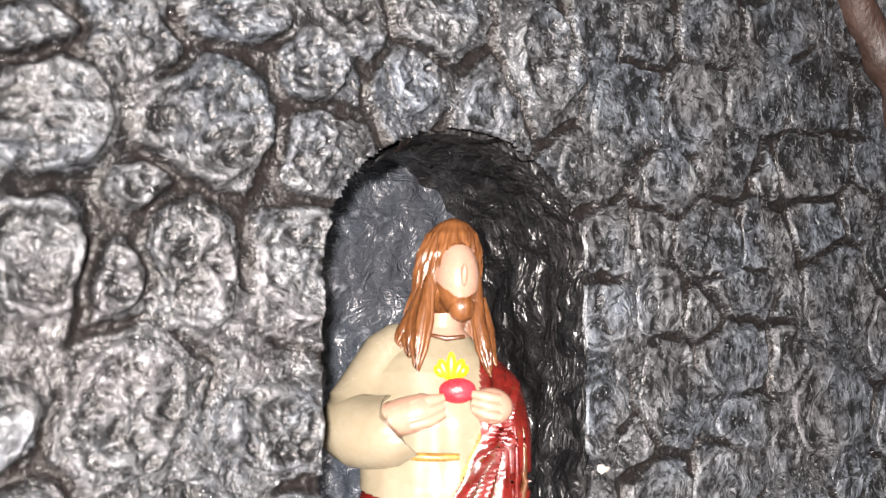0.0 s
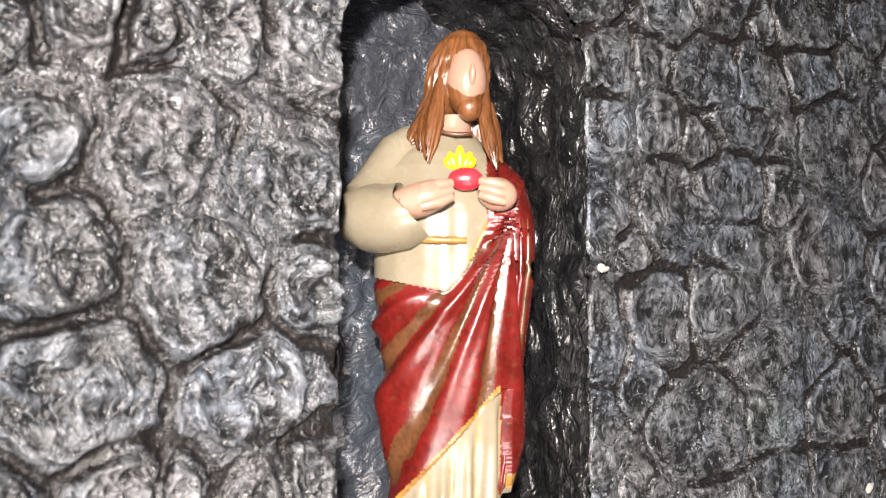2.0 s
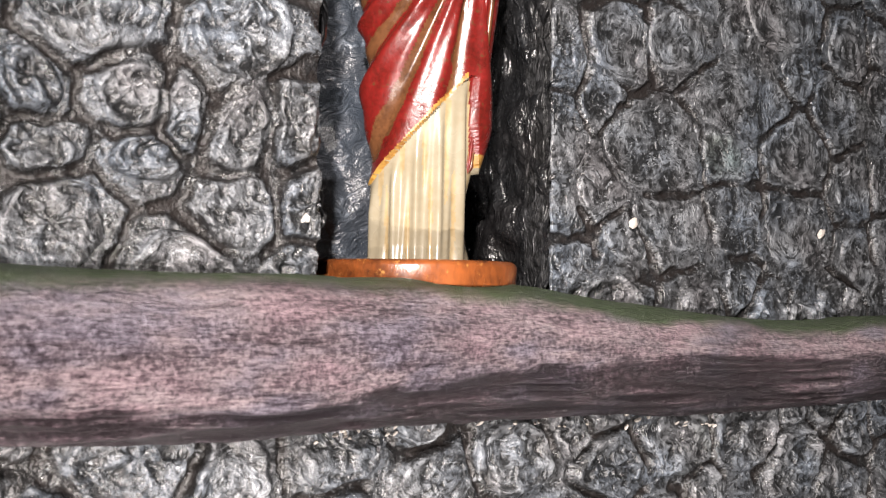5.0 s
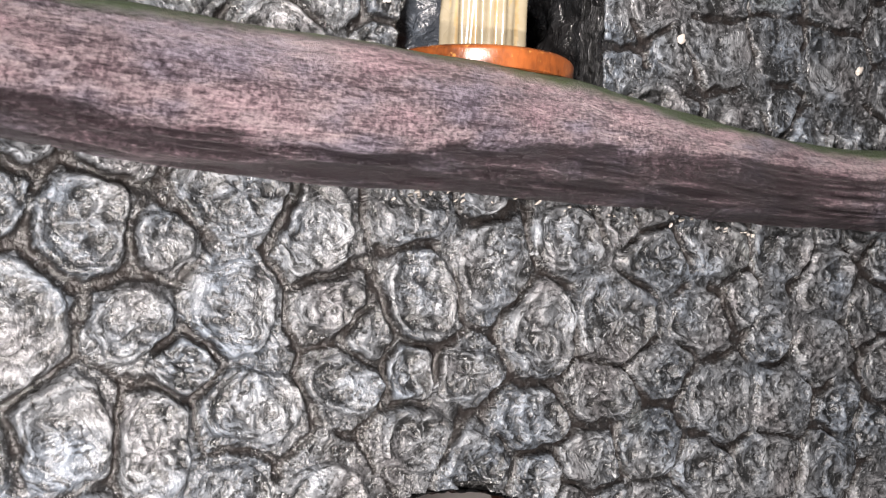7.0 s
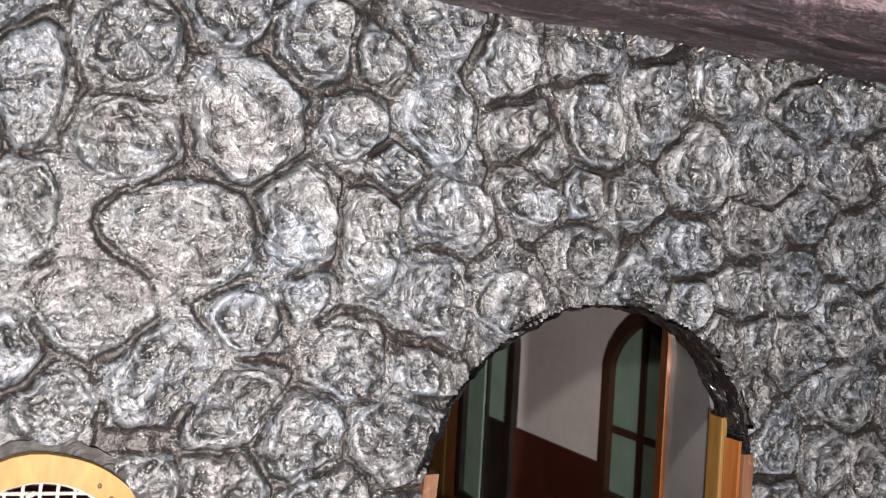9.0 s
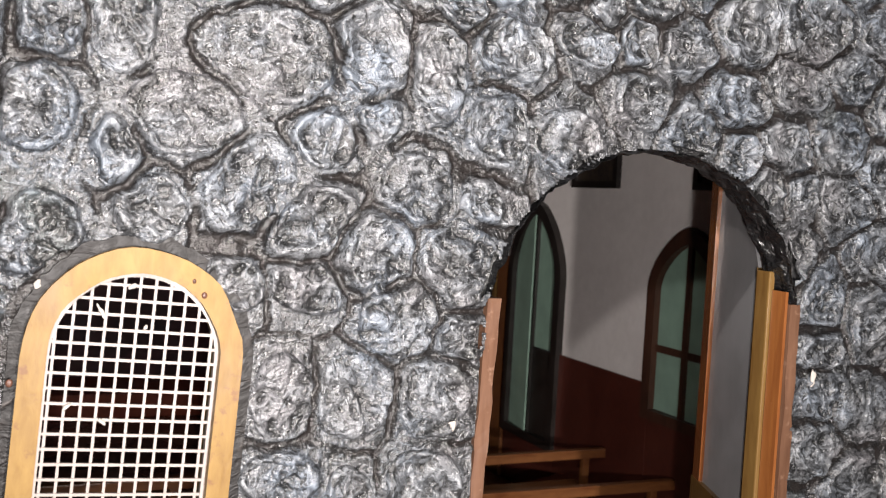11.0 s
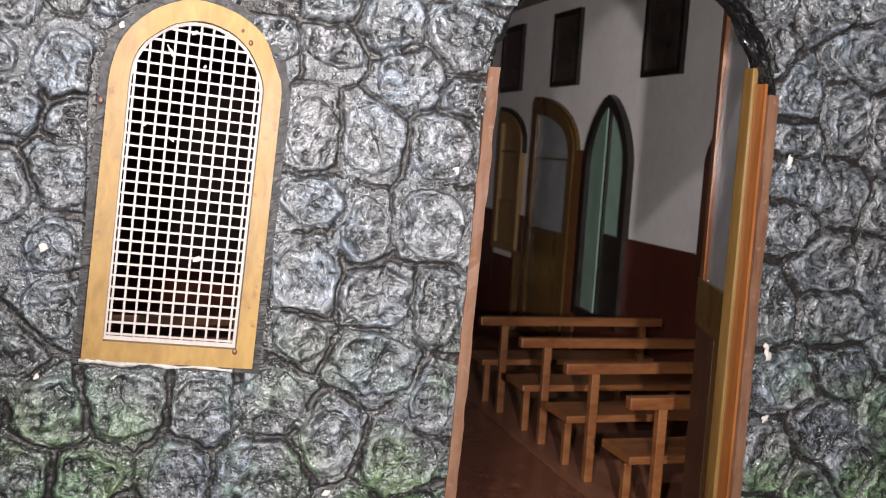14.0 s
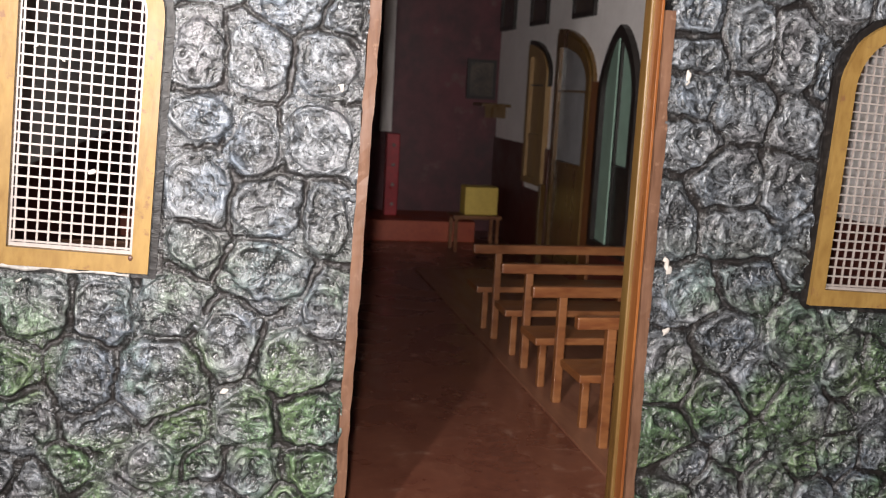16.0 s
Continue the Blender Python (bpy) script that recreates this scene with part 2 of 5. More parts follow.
def bark():
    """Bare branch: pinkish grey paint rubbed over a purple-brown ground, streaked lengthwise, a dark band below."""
    m, nt, bsdf = material("bark")
    at = nt.nodes.new("ShaderNodeTexCoord").outputs["Object"]
    fine = noise_tex(nt, stretch(nt, at, (0.16, 1, 1)), 1900.0, 4.0, 0.7, 0.5)
    mid = noise_tex(nt, stretch(nt, at, (0.13, 1, 1)), 230.0, 4.0, 0.6, 0.5)
    rub = noise_tex(nt, at, 900.0, 5.0, 0.75)
    broad = noise_tex(nt, stretch(nt, at, (0.3, 1, 1)), 60.0, 3.0)
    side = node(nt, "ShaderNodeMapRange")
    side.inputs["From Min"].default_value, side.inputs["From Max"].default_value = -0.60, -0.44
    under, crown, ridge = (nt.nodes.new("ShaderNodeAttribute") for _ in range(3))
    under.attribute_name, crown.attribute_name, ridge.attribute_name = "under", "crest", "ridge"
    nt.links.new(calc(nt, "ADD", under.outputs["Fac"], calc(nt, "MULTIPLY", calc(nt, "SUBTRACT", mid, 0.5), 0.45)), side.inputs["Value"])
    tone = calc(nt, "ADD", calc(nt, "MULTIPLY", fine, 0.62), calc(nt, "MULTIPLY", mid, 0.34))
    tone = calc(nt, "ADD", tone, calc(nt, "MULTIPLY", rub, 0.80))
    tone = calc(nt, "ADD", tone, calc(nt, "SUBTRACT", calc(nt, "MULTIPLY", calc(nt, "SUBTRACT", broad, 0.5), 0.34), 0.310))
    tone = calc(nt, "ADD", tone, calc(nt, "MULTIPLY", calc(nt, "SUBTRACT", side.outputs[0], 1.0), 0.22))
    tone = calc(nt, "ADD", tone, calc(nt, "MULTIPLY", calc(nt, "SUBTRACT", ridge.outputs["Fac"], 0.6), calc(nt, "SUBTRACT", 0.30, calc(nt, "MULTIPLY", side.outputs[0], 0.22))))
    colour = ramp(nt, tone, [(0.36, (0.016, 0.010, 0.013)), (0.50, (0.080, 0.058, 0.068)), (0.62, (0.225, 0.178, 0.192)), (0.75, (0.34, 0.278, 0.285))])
    hue = ramp(nt, noise_tex(nt, stretch(nt, at, (0.4, 1, 1)), 95.0, 3.0, 0.6), [(0.36, (0.84, 0.92, 1.04)), (0.50, (1, 1, 1)), (0.64, (1.09, 0.97, 1.01))])
    colour = mix(nt, 1.0, colour, hue, "MULTIPLY")
    split = nt.nodes.new("ShaderNodeTexNoise")
    split.noise_type, split.normalize = "RIDGED_MULTIFRACTAL", True
    for key, value in (("Scale", 420.0), ("Detail", 4.0), ("Roughness", 0.6), ("Distortion", 0.5)):
        split.inputs[key].default_value = value
    nt.links.new(stretch(nt, at, (0.06, 1, 1)), split.inputs["Vector"])
    crack = ramp(nt, split.outputs["Fac"], [(0.58, grey(0)), (0.74, grey(1))])
    colour = mix(nt, calc(nt, "MULTIPLY", crack, 0.75), colour, (0.020, 0.013, 0.016))
    crest = node(nt, "ShaderNodeMapRange")
    crest.inputs["From Min"].default_value, crest.inputs["From Max"].default_value = 0.74, 0.90
    lift = calc(nt, "ADD", crown.outputs["Fac"], calc(nt, "MULTIPLY", calc(nt, "SUBTRACT", noise_tex(nt, at, 24.0, 4.0, 0.6), 0.5), 0.95))
    nt.links.new(lift, crest.inputs["Value"])
    green = mix(nt, mid, (0.012, 0.016, 0.010), (0.062, 0.100, 0.030))
    colour = mix(nt, crest.outputs[0], colour, green)
    nt.links.new(colour, bsdf.inputs["Base Color"])
    nt.links.new(ramp(nt, rub, [(0.3, grey(0.32)), (0.7, grey(0.58))]), bsdf.inputs["Roughness"])
    bump(nt, bsdf, calc(nt, "ADD", calc(nt, "SUBTRACT", calc(nt, "MULTIPLY", fine, 0.40), calc(nt, "MULTIPLY", crack, 0.25)), calc(nt, "ADD", calc(nt, "MULTIPLY", mid, 0.6), calc(nt, "MULTIPLY", rub, 0.30))), 0.0042, 1.0)
    return m


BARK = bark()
YELLOW = painted("yellow_wood", (0.205, 0.126, 0.038), (0.128, 0.070, 0.019), 60.0, 0.46, 0.0003, (1, 1, 0.35), (0.12, 0.060, 0.026), 0.18)
SCREEN = painted("white_screen", (0.235, 0.205, 0.187), (0.18, 0.15, 0.135), 200.0, 0.5, 0.0)
JAMB = painted("jamb_wood", (0.128, 0.066, 0.039), (0.070, 0.033, 0.019), 90.0, 0.5, 0.0003, (1, 1, 0.12), (0.15, 0.085, 0.055), 0.2)
DOOR_WOOD = painted("door_wood", (0.1895, 0.06851, 0.01844), (0.1156, 0.03426, 0.01054), 90.0, 0.22, 0.0002, (1, 1, 0.1))
OCHRE_WOOD = painted("ochre_wood", (0.1309, 0.07437, 0.02142), (0.07735, 0.03808, 0.01071), 90.0, 0.3, 0.0002, (1, 1, 0.15))
PEW_WOOD = painted("pew_wood", (0.200, 0.080, 0.026), (0.108, 0.034, 0.012), 110.0, 0.38, 0.0003, (0.2, 1, 1))
PLASTER = painted("white_plaster", (0.90, 0.85, 0.83), (0.81, 0.76, 0.74), 24.0, 0.7, 0.0004)
DADO = painted("red_dado", (0.09333, 0.0231, 0.01484), (0.06334, 0.01545, 0.01102), 30.0, 0.42, 0.0003)
FLOOR = painted("floor_paint", (0.15, 0.0562, 0.0338), (0.101, 0.0338, 0.021), 26.0, 0.28, 0.0002, worn=(0.195, 0.0975, 0.0675))
PLANK = painted("plank_wood", (0.195, 0.0863, 0.0488), (0.128, 0.0488, 0.03), 60.0, 0.4, 0.0002, (1, 0.15, 1))
MAROON = painted("maroon_paint", (0.115, 0.024, 0.033), (0.034, 0.006, 0.009), 9.0, 0.5, 0.0004, worn=(0.12, 0.055, 0.055))
BLACK_FRAME = painted("black_frame", (0.022, 0.017, 0.015), (0.010, 0.008, 0.007), 60.0, 0.4, 0.0)
PICTURE = painted("dark_picture", (0.10, 0.075, 0.055), (0.014, 0.012, 0.016), 55.0, 0.35, 0.0)
DARK_WOOD = painted("dark_wood", (0.085, 0.036, 0.022), (0.035, 0.016, 0.011), 60.0, 0.4, 0.0002, (1, 1, 0.2))
ORANGE = painted("orange_red_paint", (0.405, 0.081, 0.0315), (0.27, 0.045, 0.0225), 40.0, 0.45, 0.0)
RED = painted("red_paint", (0.40, 0.02, 0.03), (0.22, 0.012, 0.018), 40.0, 0.35, 0.0)
YELLOW_BOX = painted("yellow_card", (0.62, 0.45, 0.09), (0.48, 0.33, 0.06), 40.0, 0.5, 0.0)
CREAM = painted("cream_enamel", (0.210, 0.185, 0.133), (0.184, 0.155, 0.103), 90.0, 0.24, 0.0)
CREAM_WASH = painted("ochre_washed_enamel", (0.262, 0.205, 0.118), (0.19, 0.135, 0.066), 90.0, 0.26, 0.0)
ROBE_RED = painted("red_enamel", (0.132, 0.0080, 0.0068), (0.0520, 0.0060, 0.0040), 130.0, 0.28, 0.0003, worn=(0.0595, 0.0266, 0.0098))
HAIR = painted("brown_enamel", (0.165, 0.0638, 0.0210), (0.0600, 0.0210, 0.0080), 220.0, 0.28, 0.0005, (1, 1, 0.2))
SKIN = painted("skin_enamel", (0.335, 0.205, 0.150), (0.295, 0.170, 0.122), 90.0, 0.3, 0.0)
GOLD = painted("gold_trim", (0.336, 0.192, 0.04), (0.144, 0.056, 0.016), 200.0, 0.35, 0.0002)
FLAME = painted("yellow_enamel", (0.731, 0.51, 0.017), (0.68, 0.425, 0.0085), 90.0, 0.3, 0.0)
HEART = painted("crimson_enamel", (0.496, 0.032, 0.048), (0.36, 0.016, 0.024), 160.0, 0.3, 0.0003)
BASE_WOOD = painted("base_wood", (0.21, 0.058, 0.014), (0.060, 0.018, 0.007), 110.0, 0.26, 0.0003, (1, 1, 0.6), (0.34, 0.15, 0.04))
ANTIQUE = painted("brown_wash", (0.10, 0.04, 0.016), (0.045, 0.018, 0.008), 160.0, 0.25, 0.0002)
CHIP = painted("bare_plaster_chip", (0.37, 0.34, 0.31), (0.31, 0.28, 0.25), 200.0, 0.7, 0.0003)
FILLER = painted("grey_filler", (0.30, 0.28, 0.26), (0.16, 0.15, 0.14), 120.0, 0.6, 0.0003)
VERGE = painted("dark_bark", (0.050, 0.027, 0.020), (0.018, 0.011, 0.009), 140.0, 0.5, 0.0012, (1, 1, 0.5))
STRAW = painted("straw_wood", (0.36, 0.235, 0.10), (0.22, 0.12, 0.045), 70.0, 0.45, 0.0002, (1, 1, 0.2))
TABLE_TOP = painted("tabletop_paint", (0.10, 0.085, 0.075), (0.07, 0.06, 0.05), 12.0, 0.5, 0.0002)


def pane_material(name, colour, rough, see):
    m, nt, bsdf = material(name)
    at = nt.nodes.new("ShaderNodeTexCoord").outputs["Object"]
    nt.links.new(ramp(nt, noise_tex(nt, at, 40.0, 3.0), [(0.35, [0.8 * c for c in colour]), (0.65, colour)]), bsdf.inputs["Base Color"])
    bsdf.inputs["Roughness"].default_value = rough
    bsdf.inputs["Transmission Weight"].default_value = see
    bsdf.inputs["IOR"].default_value = 1.3
    return m


GREEN_PANE = pane_material("green_pane", (0.31, 0.46, 0.37), 0.35, 0.05)
GREY_PANE = pane_material("grey_pane", (0.42, 0.42, 0.43), 0.25, 0.35)


# ---- mesh helpers ----
def finish(name, bm, mat, smooth=False):
    bmesh.ops.recalc_face_normals(bm, faces=bm.faces)
    mesh = bpy.data.meshes.new(name)
    bm.to_mesh(mesh)
    bm.free()
    for one in (mat if isinstance(mat, (list, tuple)) else [mat]):
        mesh.materials.append(one)
    if smooth:
        mesh.shade_smooth()
    return mesh


def part(name, bm, mat, parent=None, label="", smooth=False):
    ob = new(name, finish(name, bm, mat, smooth))
    ob.parent = parent
    return tagged(ob, label)


def thing(name, at, label, category, group="", kind=""):
    ob = new(name)
    ob.location = at
    return tagged(ob, label, category, group, kind)


def add_box(bm, lo, hi, bevel=0.0, seg=2):
    c = [(a + b) / 2 for a, b in zip(lo, hi)]
    s = [b - a for a, b in zip(lo, hi)]
    made = bmesh.ops.create_cube(bm, size=1.0, matrix=Matrix.LocRotScale(c, None, s))["verts"]
    if bevel:
        edges = list({e for v in made for e in v.link_edges})
        bmesh.ops.bevel(bm, geom=edges, offset=bevel, segments=seg, profile=0.6, affect="EDGES")
    return bm


def box(lo, hi, bevel=0.0, seg=2):
    return add_box(bmesh.new(), lo, hi, bevel, seg)


def add_tube(bm, path, radii, sides=12, wobble=0.0, seed=0.0, closed_ends=True, flat=1.0):
    """A round rod along a path of points; flat squeezes it along its second axis."""
    rings = []
    for i, (p, r) in enumerate(zip(path, radii)):
        a = Vector(path[max(0, i - 1)])
        b = Vector(path[min(len(path) - 1, i + 1)])
        d = (b - a).normalized()
        side = d.cross(Vector((0, 0, 1)))
        if side.length < 0.05:
            side = d.cross(Vector((0, 1, 0)))
        side.normalize()
        top = side.cross(d)
        ring = []
        for k in range(sides):
            w = 2 * math.pi * k / sides
            q = Vector(p) + (side * math.cos(w) * flat + top * math.sin(w)) * r
            if wobble:
                q += (q - Vector(p)).normalized() * wobble * noise.noise(q * 90 + Vector((seed, seed, seed)))
            ring.append(bm.verts.new(q))
        rings.append(ring)
    for r0, r1 in zip(rings, rings[1:]):
        for k in range(sides):
            bm.faces.new((r0[k], r0[(k + 1) % sides], r1[(k + 1) % sides], r1[k]))
    if closed_ends:
        bm.faces.new(rings[0])
        bm.faces.new(rings[-1])
    return bm


def add_ball(bm, centre, size, turn=(0, 0, 0), sides=16, rows=10):
    m = pose(*centre, *turn) @ Matrix.Diagonal((*size, 1))
    made = bmesh.ops.create_uvsphere(bm, u_segments=sides, v_segments=rows, radius=1.0, matrix=m)["verts"]
    return {f for v in made for f in v.link_faces}


def arch(cx, half, bottom, spring, top, steps=18, point=0.0):
    """The outline (x, z) of an arched opening, counter-clockwise from its lower right; point above 0 gives a pointed arch."""
    out = [(cx + half, bottom)]
    for i in range(steps + 1):
        w = math.pi * i / steps
        x, z = math.cos(w), math.sin(w)
        if point:
            z = (1 - abs(x) ** (2 - point)) ** (1 / (2 - 0.55 * point)) if abs(x) < 1 else 0.0
        out.append((cx + half * x, spring + (top - spring) * z))
    out.append((cx - half, bottom))
    return out


def frame_band(outer, inner, y0, y1):
    """A solid band between two outlines of equal count, from y0 to y1."""
    bm = bmesh.new()
    n = len(outer)
    v = [[bm.verts.new((x, y, z)) for x, z in loop] for loop in (outer, inner) for y in (y0, y1)]
    of, ob_, nf, nb = v
    for i in range(n):
        j = (i + 1) % n
        for a, b in ((of, nf), (nf, nb), (nb, ob_), (ob_, of)):
            bm.faces.new((a[i], a[j], b[j], b[i]))
    return bm


def solid(outline, y0, y1):
    bm = bmesh.new()
    face = bm.faces.new([bm.verts.new((x, y0, z)) for x, z in outline])
    made = bmesh.ops.extrude_face_region(bm, geom=[face])["geom"]
    for e in made:
        if isinstance(e, bmesh.types.BMVert):
            e.co.y = y1
    return bm


def pierced(outline, holes, y0, y1):
    """A wall in the plane of the facade with openings right through it."""
    bm = bmesh.new()
    edges = []
    for loop in (outline, *holes):
        vs = [bm.verts.new((x, y0, z)) for x, z in loop]
        edges += [bm.edges.new((a, b)) for a, b in zip(vs, vs[1:] + vs[:1])]
    bmesh.ops.triangle_fill(bm, use_beauty=True, use_dissolve=False, edges=edges)
    made = bmesh.ops.extrude_face_region(bm, geom=list(bm.faces))["geom"]
    for e in made:
        if isinstance(e, bmesh.types.BMVert):
            e.co.y = y1
    return bm


# ---- the facade ----
GROUND, STOREY = -0.050, -0.045
DOOR = arch(-0.0075, 0.0555, STOREY, 0.163, 0.2155, 22)
WINDOW_LEFT = arch(-0.1600, 0.0240, 0.0735, 0.1545, 0.1805, 20)
WINDOW_RIGHT = arch(0.1412, 0.0240, 0.0620, 0.1445, 0.1700, 20)
NICHE = arch(0.0080, 0.0325, 0.3215, 0.4460, 0.4730, 20)
DOOR[-1] = (-0.0690, STOREY)
HOLES = [DOOR, WINDOW_LEFT, WINDOW_RIGHT, NICHE]
LEFT, RIGHT, TOP = -0.262, 0.250, 0.560

ground = tagged(part("ground", box((-0.9, -0.9, GROUND - 0.02), (0.9, 1.5, GROUND), 0.003), TABLE_TOP), "dark matt tabletop that the model church stands on", "ground", kind="structure")
edge = [(LEFT, GROUND), (RIGHT, GROUND), (RIGHT, TOP), (LEFT, TOP)]
wall_front = tagged(part("wall_front", pierced(edge, HOLES, 0.0024, 0.010), MORTAR),
                    "dark grey varnished clay facade of rough modelled stones", "wall", kind="structure")


def inside(loop, x, z):
    hit = False
    for (x0, z0), (x1, z1) in zip(loop, loop[1:] + loop[:1]):
        if (z0 > z) != (z1 > z) and x < x0 + (z - z0) * (x1 - x0) / (z1 - z0):
            hit = not hit
    return hit


def log_centre(x):
    """Height of the branch's middle along the facade."""
    return 0.3118 - 0.05 * (x + 0.10) + 0.0016 * math.sin(34 * x + 1.0) + 0.018 * max(0.0, x)


CLEAR = [arch(-0.0075, 0.0582, -0.2, 0.163, 0.2175, 22)[:-1] + [(-0.0747, -0.2)], arch(-0.1590, 0.0280, 0.0700, 0.1555, 0.1842, 20),
         arch(0.1412, 0.0275, 0.0590, 0.1450, 0.1735, 20), arch(0.0080, 0.0328, 0.30, 0.4460, 0.4735, 20)]


def blocked(x, z):
    return abs(z - log_centre(x)) < 0.0122 - 0.016 * max(0.0, x) or any(inside(c, x, z) for c in CLEAR) or not (LEFT < x < RIGHT and GROUND < z < TOP)


# The larger stones: middle along the wall and up, half length, half width (millimetres) and slant (degrees).
CROWN = [(115, 512, 15.4, 7.7, 13), (85, 507, 13.2, 7.0, 14), (63, 503, 10.1, 6.6, 18), (46, 501, 8.3, 6.2, 28), (130, 497, 16.3, 10.8, 16), (104, 492, 13.2, 8.7, 15), (-42, 488, 9.6, 4.0, 10), (80, 485, 12.3, 10.0, 71), (55, 482, 11.7, 9.9, 34), (-27, 482, 7.2, 6.0, 62), (-76, 481, 9.1, 3.9, 10), (126, 476, 15.8, 9.2, 8), (90, 475, 13.3, 7.1, 8), (-47, 469, 11.6, 9.6, 17), (-74, 468, 10.1, 9.0, 37), (41, 468, 7.8, 6.2, 14), (-27, 466, 7.9, 5.5, 84), (128, 459, 13.1, 7.7, 6), (-58, 457, 5.7, 3.8, 8)]
SHOULDER = [(105, 454, 10.8, 8.1, 3), (83, 453, 12.8, 7.6, 5), (48, 451, 8.2, 6.5, 6), (-75, 445, 8.9, 7.8, 95), (-29, 445, 9.7, 7.6, 88), (-49, 445, 11.1, 7.0, 106), (-63, 442, 5.9, 4.3, 88), (138, 441, 16.2, 12.6, 4), (98, 441, 15.9, 5.0, 0), (64, 438, 8.7, 8.0, 12), (46, 435, 8.8, 7.6, 1), (93, 424, 13.3, 7.2, 178), (-60, 421, 11.6, 8.6, 57), (-82, 420, 8.6, 6.6, 20), (68, 418, 11.9, 9.8, 91), (-33, 416, 9.5, 7.3, 167), (45, 413, 8.8, 7.3, 170), (131, 410, 15.7, 11.3, 175), (97, 408, 12.4, 6.3, 176)]
FLANK = [(56, 407, 6.3, 5.8, 173), (-79, 400, 10.2, 9.3, 29), (-53, 397, 11.9, 10.7, 85), (-31, 395, 6.8, 5.9, 84), (86, 394, 12.3, 7.5, 4), (64, 391, 11.1, 9.8, 14), (44, 386, 10.2, 9.1, 85), (-74, 379, 12.2, 10.9, 4), (115, 378, 20.0, 9.5, 0), (-43, 377, 10.5, 10.0, 171), (138, 368, 16.5, 9.7, 0), (107, 363, 12.0, 7.6, 178), (78, 362, 16.9, 10.8, 178), (43, 362, 10.5, 8.0, 92), (-66, 362, 7.4, 6.9, 121), (-86, 361, 6.1, 5.9, 152), (-56, 358, 7.0, 4.1, 93), (-32, 358, 8.7, 5.4, 93), (-42, 354, 9.7, 4.7, 64)]
LEDGE = [(-84, 349, 6.3, 4.6, 168), (-63, 348, 7.1, 4.9, 169), (57, 348, 8.5, 6.7, 170), (44, 344, 8.3, 7.2, 160), (111, 343, 12.2, 9.1, 171), (84, 342, 15.2, 7.2, 175), (137, 341, 13.5, 9.7, 175), (-63, 288, 12.1, 8.8, 7), (-18, 287, 9.4, 8.7, 17), (-118, 284, 10.1, 8.3, 6), (114, 282, 13.2, 10.9, 4), (-45, 281, 11.8, 9.0, 87), (30, 281, 12.2, 8.8, 4), (86, 281, 14.7, 8.8, 3), (-97, 280, 10.6, 9.8, 86), (63, 276, 13.6, 7.6, 3), (6, 274, 11.6, 11.5, 61), (-140, 273, 9.9, 9.0, 39), (136, 270, 12.8, 11.3, 172)]
BELOW = [(-16, 265, 10.9, 10.2, 99), (-40, 263, 8.5, 7.0, 179), (-161, 262, 13.0, 6.7, 91), (-64, 262, 10.6, 9.7, 94), (48, 259, 13.2, 12.9, 119), (-87, 259, 8.6, 8.4, 166), (-113, 258, 13.9, 12.4, 97), (80, 258, 11.9, 8.6, 178), (-30, 256, 7.2, 5.6, 94), (22, 256, 11.9, 9.8, 94), (110, 253, 9.2, 7.9, 102), (-140, 251, 10.3, 8.5, 10), (135, 249, 11.7, 11.1, 131), (64, 246, 12.6, 6.0, 180), (-2, 245, 9.8, 6.6, 176), (-35, 244, 9.6, 6.5, 178), (-59, 240, 11.5, 7.9, 177), (42, 239, 11.7, 8.0, 171), (-100, 236, 12.5, 9.5, 97)]
BROW = [(-161, 235, 11.0, 7.2, 90), (20, 233, 11.8, 7.7, 173), (91, 233, 12.5, 10.6, 167), (115, 233, 12.9, 10.8, 170), (-124, 231, 14.1, 11.0, 2), (-81, 231, 12.9, 6.9, 93), (-15, 229, 10.3, 8.0, 170), (61, 221, 12.4, 6.8, 175), (41, 220, 10.6, 7.2, 172), (-63, 217, 9.6, 8.6, 138), (-40, 216, 11.2, 8.3, 170), (-147, 215, 13.0, 9.3, 180), (112, 213, 14.7, 9.1, 172), (84, 211, 11.3, 10.2, 141), (-111, 211, 8.4, 6.9, 178), (-162, 205, 8.1, 5.0, 95), (66, 203, 13.7, 7.6, 173), (-85, 200, 10.8, 8.8, 172), (-130, 197, 13.7, 9.9, 60)]
SPRING = [(-154, 192, 8.2, 7.5, 110), (-114, 190, 11.7, 8.3, 26), (-195, 189, 8.6, 7.9, 64), (85, 187, 12.8, 9.1, 170), (-133, 186, 4.7, 4.3, 137), (-178, 185, 9.5, 8.4, 83), (-96, 183, 10.3, 8.9, 157), (-71, 180, 12.0, 10.6, 122), (-115, 173, 9.4, 6.6, 170), (58, 172, 9.3, 8.1, 102), (-89, 165, 10.6, 9.8, 180), (82, 163, 11.5, 8.3, 103), (-193, 160, 9.5, 9.2, 58), (99, 158, 12.9, 8.5, 100), (60, 154, 8.3, 7.2, 172), (-120, 145, 9.9, 7.8, 92), (-190, 145, 7.4, 6.5, 4), (-100, 145, 10.6, 10.3, 98), (-78, 144, 10.4, 10.0, 117)]
